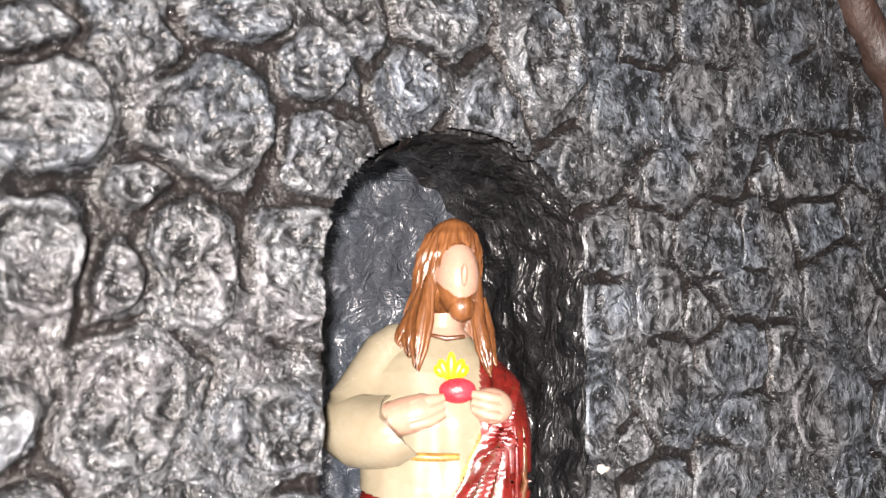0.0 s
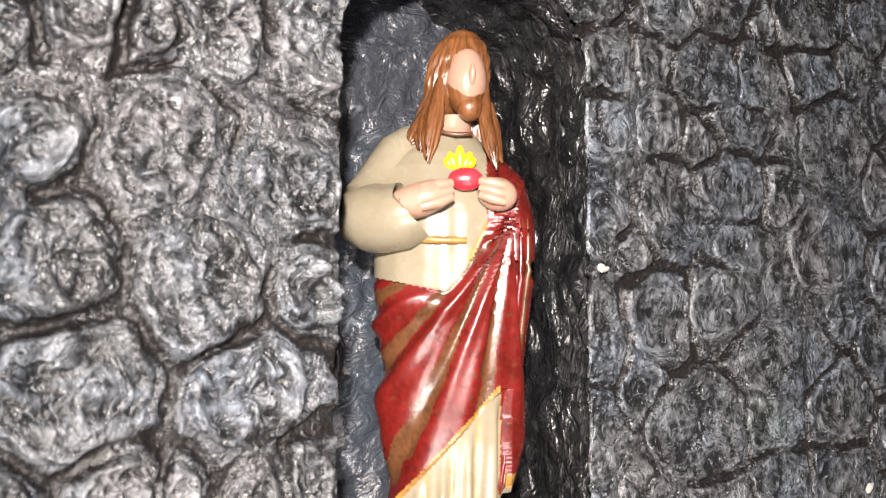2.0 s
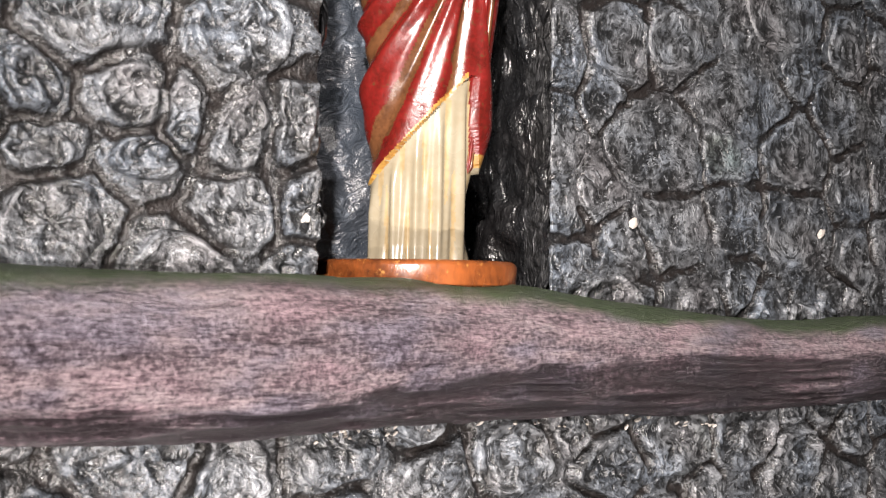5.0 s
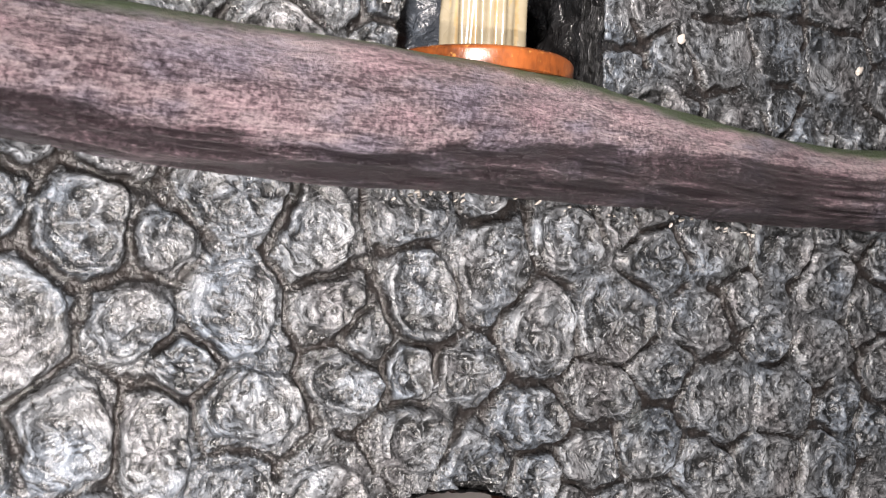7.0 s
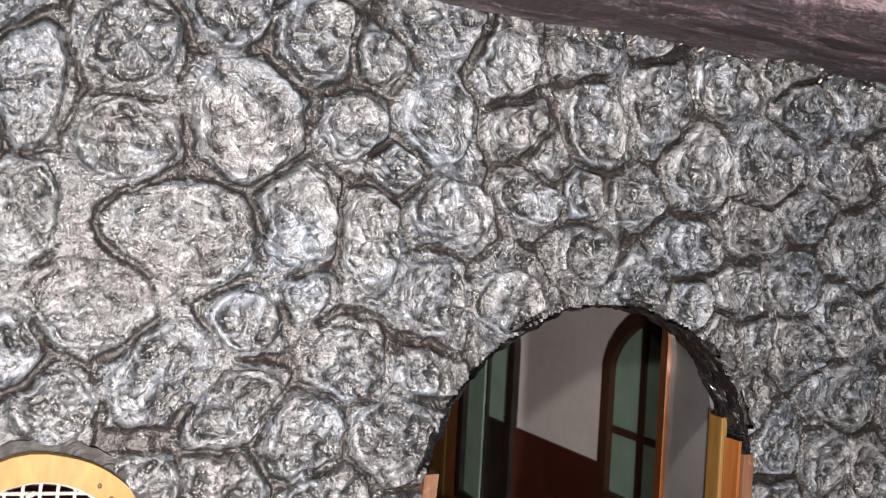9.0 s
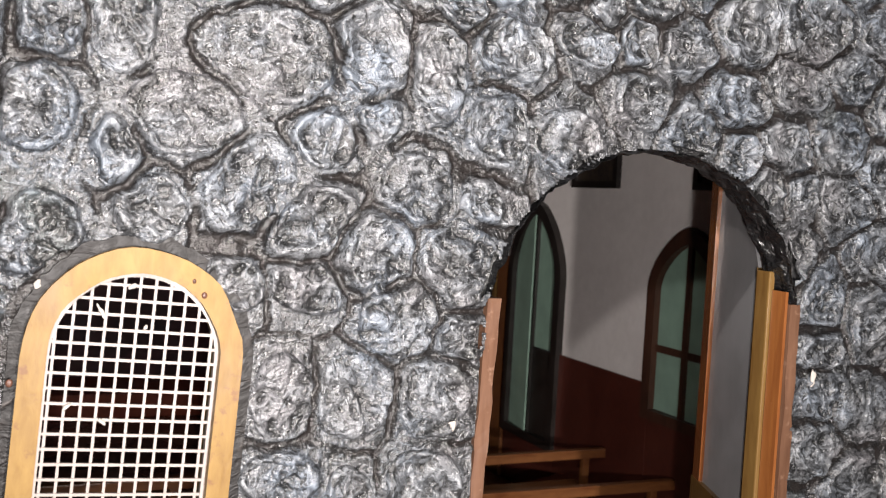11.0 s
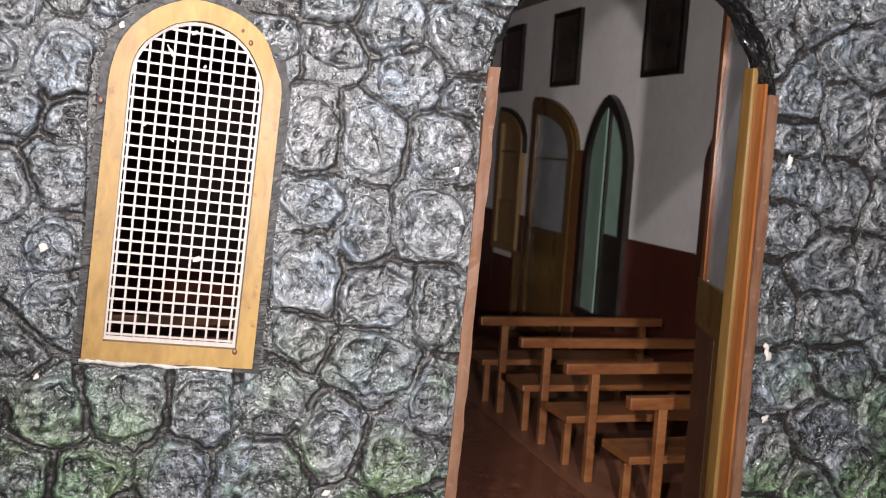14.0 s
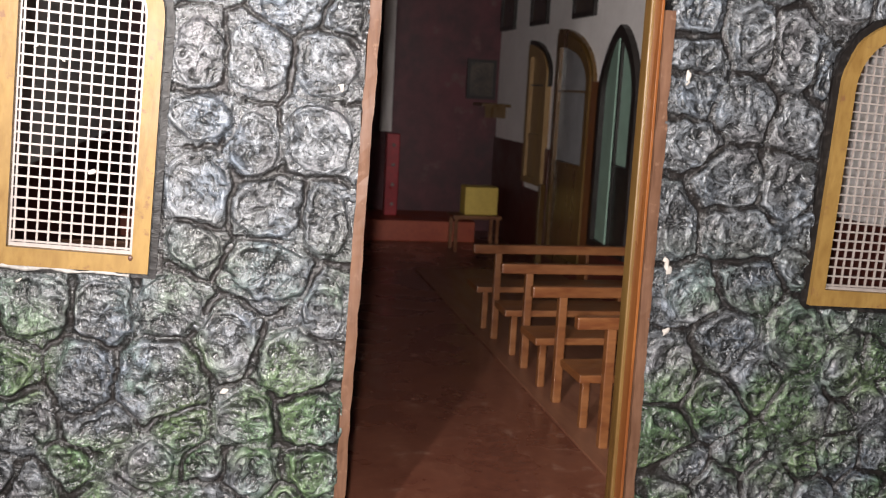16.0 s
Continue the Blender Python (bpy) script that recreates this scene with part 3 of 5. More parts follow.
BESIDE = [(61, 141, 9.6, 8.2, 107), (81, 135, 12.3, 9.7, 176), (103, 130, 10.1, 8.7, 169), (-194, 129, 9.4, 8.7, 94), (-119, 124, 10.3, 7.4, 176), (61, 123, 9.7, 8.5, 171), (-79, 118, 11.2, 10.4, 113), (-101, 115, 10.4, 7.7, 96), (78, 109, 13.6, 9.8, 177), (-196, 107, 8.1, 7.3, 102), (100, 106, 11.6, 10.7, 140), (-120, 99, 11.6, 10.6, 113), (-96, 94, 11.4, 9.8, 167), (57, 91, 12.1, 6.1, 98), (-76, 90, 11.4, 7.3, 97), (-196, 88, 9.1, 7.4, 100), (85, 88, 13.8, 9.9, 176), (-121, 80, 9.3, 7.4, 165), (-95, 71, 13.5, 9.3, 170)]
FOOT = [(90, 68, 12.7, 9.9, 169), (66, 63, 12.4, 10.1, 167), (-174, 59, 12.4, 9.4, 1), (-76, 58, 11.4, 7.1, 95), (-129, 58, 10.9, 9.8, 173), (-151, 56, 10.7, 10.5, 121), (-195, 56, 10.2, 10.0, 116), (82, 47, 12.2, 10.7, 136), (-109, 45, 11.5, 9.2, 97), (113, 45, 14.4, 11.3, 112), (-203, 37, 9.4, 7.6, 92), (-85, 37, 12.6, 11.6, 148), (-184, 35, 8.7, 8.4, 140), (60, 34, 12.7, 9.5, 106), (-157, 32, 14.7, 8.1, 93), (-132, 31, 14.3, 13.1, 106), (97, 29, 12.4, 10.8, 136), (-201, 18, 9.6, 8.3, 93), (81, 18, 13.3, 11.1, 150)]
BASE = [(-102, 17, 10.0, 9.1, 162), (-178, 17, 10.8, 8.7, 176), (-78, 17, 11.4, 10.2, 157), (117, 17, 13.7, 11.3, 152), (-153, 15, 10.2, 8.0, 174), (-125, 14, 8.6, 8.1, 159), (62, 9, 10.3, 8.8, 150)]
STONE_ROWS = (CROWN, SHOULDER, FLANK, LEDGE, BELOW, BROW, SPRING, BESIDE, FOOT, BASE)

# ---- relief of the facade, in millimetres ----
JOINT_WIDTH = 1.5
TABLE = np.random.default_rng(2).random((256, 256))


def lattice(x, z, k=0.0):
    """Smooth value noise from 0 to 1 over arrays."""
    x, z = x + 17.31 * k + 40.0, z + 31.77 * k + 40.0
    i, j = np.floor(x).astype(int), np.floor(z).astype(int)
    u, v = x - i, z - j
    u, v = u * u * (3 - 2 * u), v * v * (3 - 2 * v)
    a, b, c, d = TABLE[i % 256, j % 256], TABLE[(i + 1) % 256, j % 256], TABLE[i % 256, (j + 1) % 256], TABLE[(i + 1) % 256, (j + 1) % 256]
    return (a * (1 - u) + b * u) * (1 - v) + (c * (1 - u) + d * u) * v


def ridged(n):
    return 1 - np.abs(2 * n - 1)


def smooth(lo, hi, v):
    t = np.clip((v - lo) / (hi - lo), 0, 1)
    return t * t * (3 - 2 * t)


def within(loop, x, z):
    """Which points (metres) lie inside a closed outline."""
    hit = np.zeros(x.shape, bool)
    for (x0, z0), (x1, z1) in zip(loop, loop[1:] + loop[:1]):
        if z0 != z1:
            hit ^= ((z0 > z) != (z1 > z)) & (x < x0 + (z - z0) * (x1 - x0) / (z1 - z0))
    return hit


def shut(x, z):
    """Points (metres) where no stone may lie."""
    bad = np.abs(z - (0.3118 - 0.05 * (x + 0.10) + 0.0016 * np.sin(34 * x + 1.0) + 0.018 * np.maximum(0.0, x))) < 0.0122 - 0.016 * np.maximum(0.0, x)
    for loop in CLEAR:
        bad |= within(loop, x, z)
    return bad | (x < LEFT) | (x > RIGHT) | (z < GROUND) | (z > TOP)


def all_stones():
    rng = random.Random(7)
    known = [s for rows in STONE_ROWS for s in rows]
    out = list(known)
    for _ in range(9000):
        x, z = rng.uniform(LEFT, RIGHT) * 1000, rng.uniform(GROUND, TOP) * 1000
        if blocked(x / 1000, z / 1000):
            continue
        free = min(math.hypot(x - s[0], z - s[1]) - math.sqrt(s[2] * s[3]) for s in out)
        if free > 6.5:
            r = min(free - 0.5, rng.uniform(7.5, 11.0))
            out.append((x, z, r * rng.uniform(1.0, 1.2), r * rng.uniform(0.85, 1.0), rng.uniform(0, 180)))
    return np.array(out, float), len(known)


STONES, KNOWN = all_stones()
STONES[:, 2:4] *= 1.13
CHANCE = np.random.default_rng(5)
TALL = CHANCE.uniform(0.75, 1.3, len(STONES))
DISH = CHANCE.uniform(-0.5, 1.0, len(STONES))
LEAN = CHANCE.uniform(-0.06, 0.06, (len(STONES), 2))
TURN = CHANCE.uniform(0, math.pi, len(STONES))
ROUND = CHANCE.random(len(STONES)) < 0.45
# beside the niche the clay is flat and combed upright
FLAT = (STONES[:, 0] > 40) & (STONES[:, 1] > 322)
TALL[FLAT] *= 0.45
DISH[FLAT] *= 0.3
TURN[FLAT] = math.pi / 2 + CHANCE.uniform(-0.25, 0.25, int(FLAT.sum()))
ROUND[FLAT] = False


def bent(x, z):
    """Hand modelling pulls the joints out of true."""
    return x + 1.9 * (lattice(x / 9, z / 9, 1) - 0.5) + 1.7 * (lattice(x / 3.4, z / 3.4, 2) - 0.5), z + 1.9 * (lattice(x / 9, z / 9, 3) - 0.5) + 1.7 * (lattice(x / 3.4, z / 3.4, 4) - 0.5)


def outside(i, x, z):
    """Distance out of stone i; below 0 inside it."""
    cx, cz, a, b, turn = STONES[i]
    c, s = math.cos(radians(turn)), math.sin(radians(turn))
    u, v = (x - cx) * c + (z - cz) * s, (z - cz) * c - (x - cx) * s
    d = np.hypot(u, v) + 1e-6
    return d - a * b * d / np.sqrt((b * u) ** 2 + (a * v) ** 2 + 1e-9)


def relief(x, z, near, far, own):
    """Height, bare-groove share and rubbed-paint share where the nearest stone is own."""
    edge = np.maximum(near, (near - far + JOINT_WIDTH) * 0.5)
    inner = smooth(0.3, -1.3, edge)
    dx, dz = x - STONES[own, 0], z - STONES[own, 1]
    turn = TURN[own]
    u, v = dx * np.cos(turn) + dz * np.sin(turn), dz * np.cos(turn) - dx * np.sin(turn)
    around, reach = np.arctan2(dz, dx), np.hypot(dx, dz)
    curl = 2.4 * (lattice(x / 6, z / 6, 5) - 0.5)
    straight = ridged(lattice(u / 9 + own * 3.7, v / 2.1 + curl, 6))
    wound = ridged(lattice(3 * np.sin(around) + own * 3.7, reach / 2.3 + curl, 7))
    marks = np.where(ROUND[own], wound, straight)
    lumps = lattice(x / 4.6, z / 4.6, 8)
    crumple = ridged(lattice(x / 2.4 + 2 * curl, z / 2.4, 9))
    grain = lattice(x / 1.1, z / 1.1, 10)
    depth = -edge
    h = TALL[own] * (1.7 * inner + 0.60 * np.exp(-((depth - 1.5) / 0.8) ** 2) - DISH[own] * 0.7 * smooth(1.6, 5.0, depth))
    h = h + inner * (dx * LEAN[own, 0] + dz * LEAN[own, 1])
    rough = np.where(FLAT[own], 0.42, 1.0)
    h = h + inner * rough * (1.15 * (marks - 0.5) + 1.7 * (lumps - 0.5) + 1.2 * (crumple - 0.5) + 0.48 * (grain - 0.5))
    # between the stones: smeared lips and the tool's dark grooves
    mid = far - near
    wide = 2.15 + 0.6 * smooth(325, 340, z) * smooth(-10, -30, x) + 2.6 * (lattice(x / 15, z / 15, 11) - 0.5)
    gate = smooth(0.23, 0.38, lattice(x / 11, z / 11, 12) - np.where(FLAT[own], 0.12, 0.0))
    groove = gate * smooth(1.1, 0.75, mid / np.maximum(wide, 1.2)) * (1 - inner)
    smear = 0.7 + 0.9 * (lattice(x / 3.5, z / 3.5, 13) - 0.5) + 0.3 * (crumple - 0.5) + 0.18 * (grain - 0.5)
    lip = np.exp(-((mid / np.maximum(wide, 1.2) - 1.35) / 0.3) ** 2) * (1 - inner)
    h = h + 0.45 * lip + (1 - inner) * (smear - 1.25 * groove * smooth(0.0, 0.6, groove))
    rub = 0.5 + inner * (0.55 * (marks - 0.5) + 0.45 * (lumps - 0.5) + 0.45 * (crumple - 0.5)) + (1 - inner) * (0.25 * (crumple - 0.5) + 0.04)
    rub = rub + 0.12 * np.exp(-((depth - 1.0) / 0.8) ** 2) - 0.25 * groove + 0.16 * lip
    return h, groove, rub


def facade_mesh(name, x, z, h, faces, swirl, groove, rub):
    mesh = bpy.data.meshes.new(name)
    mesh.from_pydata(np.stack([x / 1000, -h / 1000, z / 1000], 1).tolist(), [], faces)
    mesh.attributes.new("swirl", "FLOAT_VECTOR", "POINT").data.foreach_set("vector", np.asarray(swirl, dtype=np.float32).ravel())
    mesh.attributes.new("bare", "FLOAT", "POINT").data.foreach_set("value", np.asarray(groove, dtype=np.float32))
    mesh.attributes.new("rub", "FLOAT", "POINT").data.foreach_set("value", np.asarray(rub, dtype=np.float32))
    mesh.materials.append(STONE)
    mesh.shade_smooth()
    return mesh


def nearest(x, z, picks):
    near, far, own = np.full(x.shape, 60.0), np.full(x.shape, 60.0), np.zeros(x.shape, int)
    for i in picks:
        s = outside(i, x, z)
        first = s < near
        far = np.where(first, near, np.minimum(far, s))
        own = np.where(first, i, own)
        near = np.where(first, s, near)
    return near, far, own


SPOKES, RINGS = 56, 13


def stone_geometry(i):
    cx, cz, a = STONES[i, :3]
    picks = [i] + [int(j) for j in np.argsort(np.hypot(STONES[:, 0] - cx, STONES[:, 1] - cz))[1:14]]
    w = np.linspace(0, 2 * math.pi, SPOKES, endpoint=False)[:, None]
    r = np.linspace(0.3, 1.35 * a, 60)[None]
    x, z = cx + r * np.cos(w), cz + r * np.sin(w)
    near, far, own = nearest(*bent(x, z), picks)
    bad = (own != i) | (np.maximum(near, (near - far + JOINT_WIDTH) * 0.5) > 0.25) | shut(x / 1000, z / 1000)
    stop = np.where(bad.any(1), bad.argmax(1), 59)
    rim = r[0, np.maximum(stop - 1, 0)]
    rim = (rim + 0.5 * (np.roll(rim, 1) + np.roll(rim, -1))) / 2
    if np.median(rim) < 2.2:
        return None
    share = np.linspace(1.0, 0.0, RINGS + 1)[:-1] ** 0.85
    x = np.append((cx + share[:, None] * rim * np.cos(w[:, 0])).ravel(), cx)
    z = np.append((cz + share[:, None] * rim * np.sin(w[:, 0])).ravel(), cz)
    near, far, own = nearest(*bent(x, z), picks)
    h, groove, rub = relief(x, z, near, far, np.full(x.shape, i))
    h[:SPOKES] -= 0.8
    around = np.append(np.tile(w[:, 0], RINGS), 0.0)
    swirl = np.stack([np.hypot(x - cx, z - cz) / 1000, 0.0022 * np.cos(around) + cx / 1000, 0.0022 * np.sin(around) + cz / 1000], 1)
    faces = [(k * SPOKES + j, k * SPOKES + (j + 1) % SPOKES, (k + 1) * SPOKES + (j + 1) % SPOKES, (k + 1) * SPOKES + j) for k in range(RINGS - 1) for j in range(SPOKES)]
    last = (RINGS - 1) * SPOKES
    faces += [(last + j, last + (j + 1) % SPOKES, len(x) - 1) for j in range(SPOKES)]
    return x, z, h, faces, swirl, groove, rub


def build_joints(step=0.75):
    """The smeared clay between the stones, with the grooves that the tool drew in it."""
    xs, zs = np.arange(LEFT * 1000, RIGHT * 1000, step), np.arange(GROUND * 1000, TOP * 1000, step)
    x, z = np.meshgrid(xs, zs, indexing="ij")
    bx, bz = bent(x, z)
    near, far, own = np.full(x.shape, 60.0), np.full(x.shape, 60.0), np.zeros(x.shape, int)
    for i, (cx, cz, a, _, _) in enumerate(STONES):
        lo, hi = np.searchsorted(xs, (cx - a - 22, cx + a + 22))
        bo, to = np.searchsorted(zs, (cz - a - 22, cz + a + 22))
        cut = (slice(lo, hi), slice(bo, to))
        s = outside(i, bx[cut], bz[cut])
        first = s < near[cut]
        far[cut] = np.where(first, near[cut], np.minimum(far[cut], s))
        own[cut] = np.where(first, i, own[cut])
        near[cut] = np.where(first, s, near[cut])
    h, groove, rub = relief(x, z, near, far, own)
    edge = np.maximum(near, (near - far + JOINT_WIDTH) * 0.5)
    bed = within(CLEAR[1], x / 1000, z / 1000) | within(CLEAR[2], x / 1000, z / 1000)
    groove, edge = np.where(bed, 1.0, groove), np.where(bed, 1.0, edge)
    h = np.where(bed, 0.25 + 0.7 * (lattice(x / 3.0, z / 3.0, 14) - 0.5), h)
    h = h - 0.7 * smooth(0.0, -0.9, edge)
    gone = np.zeros(x.shape, bool)
    for loop in HOLES:
        gone |= within(loop, x / 1000, z / 1000)
    keep = (edge > -1.6) & ~gone
    nx, nz = x.shape
    index = np.arange(nx * nz).reshape(nx, nz)
    good = (keep[:-1, :-1] | keep[1:, :-1] | keep[1:, 1:] | keep[:-1, 1:]) & ~(gone[:-1, :-1] | gone[1:, :-1] | gone[1:, 1:] | gone[:-1, 1:])
    quads = np.stack([index[:-1, :-1][good], index[1:, :-1][good], index[1:, 1:][good], index[:-1, 1:][good]], 1)
    used, quads = np.unique(quads, return_inverse=True)
    flat = [f.ravel()[used] for f in (x, z, h, groove, rub)]
    swirl = np.stack([flat[0] / 1000, np.zeros(len(used)), flat[1] / 1000], 1)
    ob = new("joints", facade_mesh("joints", flat[0], flat[1], flat[2], quads.reshape(-1, 4).tolist(), swirl, flat[3], flat[4]))
    ob.parent = wall_front
    tagged(ob, "smeared grey clay with dark tool-drawn joints", kind="stuff")


def build_stones():
    build_joints()
    rest, made = [], 0
    for i in range(len(STONES)):
        got = stone_geometry(i)
        if not got:
            continue
        if made < 300 and (i < KNOWN or -210 < STONES[i, 0] < 120):
            new("stone", facade_mesh("stone", *got)).parent = wall_front
            made += 1
        else:
            rest.append(got)
    if rest:
        ahead = np.cumsum([0] + [len(g[0]) for g in rest])
        faces = [tuple(a + int(n) for a in f) for g, n in zip(rest, ahead) for f in g[3]]
        x, z, h, swirl, groove, rub = (np.concatenate([g[k] for g in rest]) for k in (0, 1, 2, 4, 5, 6))
        ob = new("outer_stones", facade_mesh("outer_stones", x, z, h, faces, swirl, groove, rub))
        ob.parent = wall_front
        tagged(ob, kind="stuff")


def sheet(name, place, nu, nv, mat, amp, scale, parent, label=""):
    """A rough clay surface: place(u, v) gives a point and its outward direction."""
    verts, faces = [], []
    for i in range(nu + 1):
        for j in range(nv + 1):
            p, d = place(i / nu, j / nv)
            p, d = Vector(p), Vector(d)
            n = noise.noise(p * scale) + 0.5 * noise.noise(p * scale * 2.3) - 0.9 * max(0.0, 0.12 - abs(noise.noise(p * scale * 0.6 + Vector((5, 5, 5))))) * 4
            verts.append(p + d * amp * n)
    for i in range(nu):
        for j in range(nv):
            a = i * (nv + 1) + j
            faces.append((a, a + 1, a + nv + 2, a + nv + 1))
    mesh = bpy.data.meshes.new(name)
    mesh.from_pydata(verts, [], faces)
    mesh.materials.append(mat)
    mesh.shade_smooth()
    ob = new(name, mesh)
    ob.parent = parent
    return tagged(ob, label)


# ---- the niche ----
NICHE_DEPTH = 0.040
niche = tagged(part("niche", solid(arch(0.0080, 0.0400, 0.3150, 0.4460, 0.4800, 16), NICHE_DEPTH + 0.004, NICHE_DEPTH + 0.010), MORTAR),
               "arched recess in the facade lined with dark clay", "niche", kind="structure")


def niche_back(u, v):
    return (-0.027 + 0.070 * u, NICHE_DEPTH, 0.316 + 0.160 * v), (0, -1, 0)


def niche_lining(u, v):
    loop = NICHE
    run = [0.0]
    for a, b in zip(loop, loop[1:]):
        run.append(run[-1] + math.hypot(b[0] - a[0], b[1] - a[1]))
    s = u * run[-1]
    x, z = np.interp(s, run, [p[0] for p in loop]), np.interp(s, run, [p[1] for p in loop])
    d = Vector((0.008 - x, 0, min(0.0, 0.43 - z))).normalized()
    return (x, 0.0005 + (NICHE_DEPTH + 0.001) * v, z), d


sheet("niche_back", niche_back, 60, 130, BLUE_CLAY, 0.0022, 90, niche, "blue-grey brushed clay")
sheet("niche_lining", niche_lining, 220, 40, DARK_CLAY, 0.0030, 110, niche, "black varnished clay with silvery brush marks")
part("niche_floor", box((-0.028, 0.008, 0.312), (0.044, NICHE_DEPTH + 0.004, 0.3212)), MORTAR, niche)


# ---- the branch across the facade ----
def build_branch():
    """One limb: slight knobs, long ridges and cracks underneath, flaked paint; under darkens the lower side, crest
    greens the top.
    """
    at = (0.0, 0.0, log_centre(0.0))
    branch = thing("branch", at, "thick purple-brown bare branch laid across the facade", "branch")
    nx, nw = 420, 96
    x, w = np.meshgrid(np.linspace(-0.275, 0.265, nx), np.linspace(0, 2 * math.pi, nw, endpoint=False), indexing="ij")
    mm, arc = x * 1000, w * 16.0
    r = 16.3 + 0.7 * np.sin(27 * x + 2) - 20.0 * np.maximum(0.0, x)
    zc = (0.3118 - 0.05 * (x + 0.10) + 0.0016 * np.sin(34 * x + 1.0) + 0.018 * np.maximum(0.0, x) - at[2]) * 1000
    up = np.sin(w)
    # the darker lower band climbs higher towards the right
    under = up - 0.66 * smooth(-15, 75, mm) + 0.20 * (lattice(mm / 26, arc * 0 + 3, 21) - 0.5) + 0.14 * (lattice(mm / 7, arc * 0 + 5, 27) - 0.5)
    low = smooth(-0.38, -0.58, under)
    wrap = np.minimum(arc, 2 * math.pi * 16.0 - arc)
    ridge = ridged(lattice(mm / 34, wrap / 1.9 + 0.8 * lattice(mm / 15, wrap / 5, 22), 23))
    flake = lattice(mm / 4.5, wrap / 2.2, 24)
    h = r + 1.1 * (lattice(mm / 22, wrap / 14, 25) - 0.5) + 0.35 * (flake - 0.5) + 0.25 * (ridge - 0.5)
    h = h + low * (1.5 * (ridge - 0.6) - 0.35) + 0.35 * smooth(-0.30, -0.40, under) * (1 - low)
    verts = np.stack([x, -0.0035 + 0.0012 * np.sin(21 * x) - h * np.cos(w) / 1000, (zc + h * up) / 1000], 2).reshape(-1, 3)
    faces = [(i * nw + k, i * nw + (k + 1) % nw, (i + 1) * nw + (k + 1) % nw, (i + 1) * nw + k) for i in range(nx - 1) for k in range(nw)]
    faces += [tuple(range(nw)), tuple((nx - 1) * nw + k for k in range(nw))]
    mesh = bpy.data.meshes.new("limb")
    mesh.from_pydata(verts.tolist(), [], faces)
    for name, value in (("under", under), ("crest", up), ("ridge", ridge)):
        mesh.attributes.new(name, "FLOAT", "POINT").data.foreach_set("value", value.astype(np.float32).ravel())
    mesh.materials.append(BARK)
    mesh.shade_smooth()
    ob = new("limb", mesh)
    ob.parent = branch
    tagged(ob)


build_branch()


def build_verge():
    verge = thing("roof_branch", (0.160, -0.002, 0.505), "thin dark brown branch slanting along the gable", "branch")
    path = [(0.0011 * k - 0.045, -0.002 + 0.0008 * math.sin(0.3 * k), 0.062 - 0.00155 * k) for k in range(80)]
    part("limb", add_tube(bmesh.new(), path, [0.0046 + 0.0006 * math.sin(0.4 * k) for k in range(80)], 18, 0.0022, 8.0), VERGE, verge, smooth=True)


build_verge()


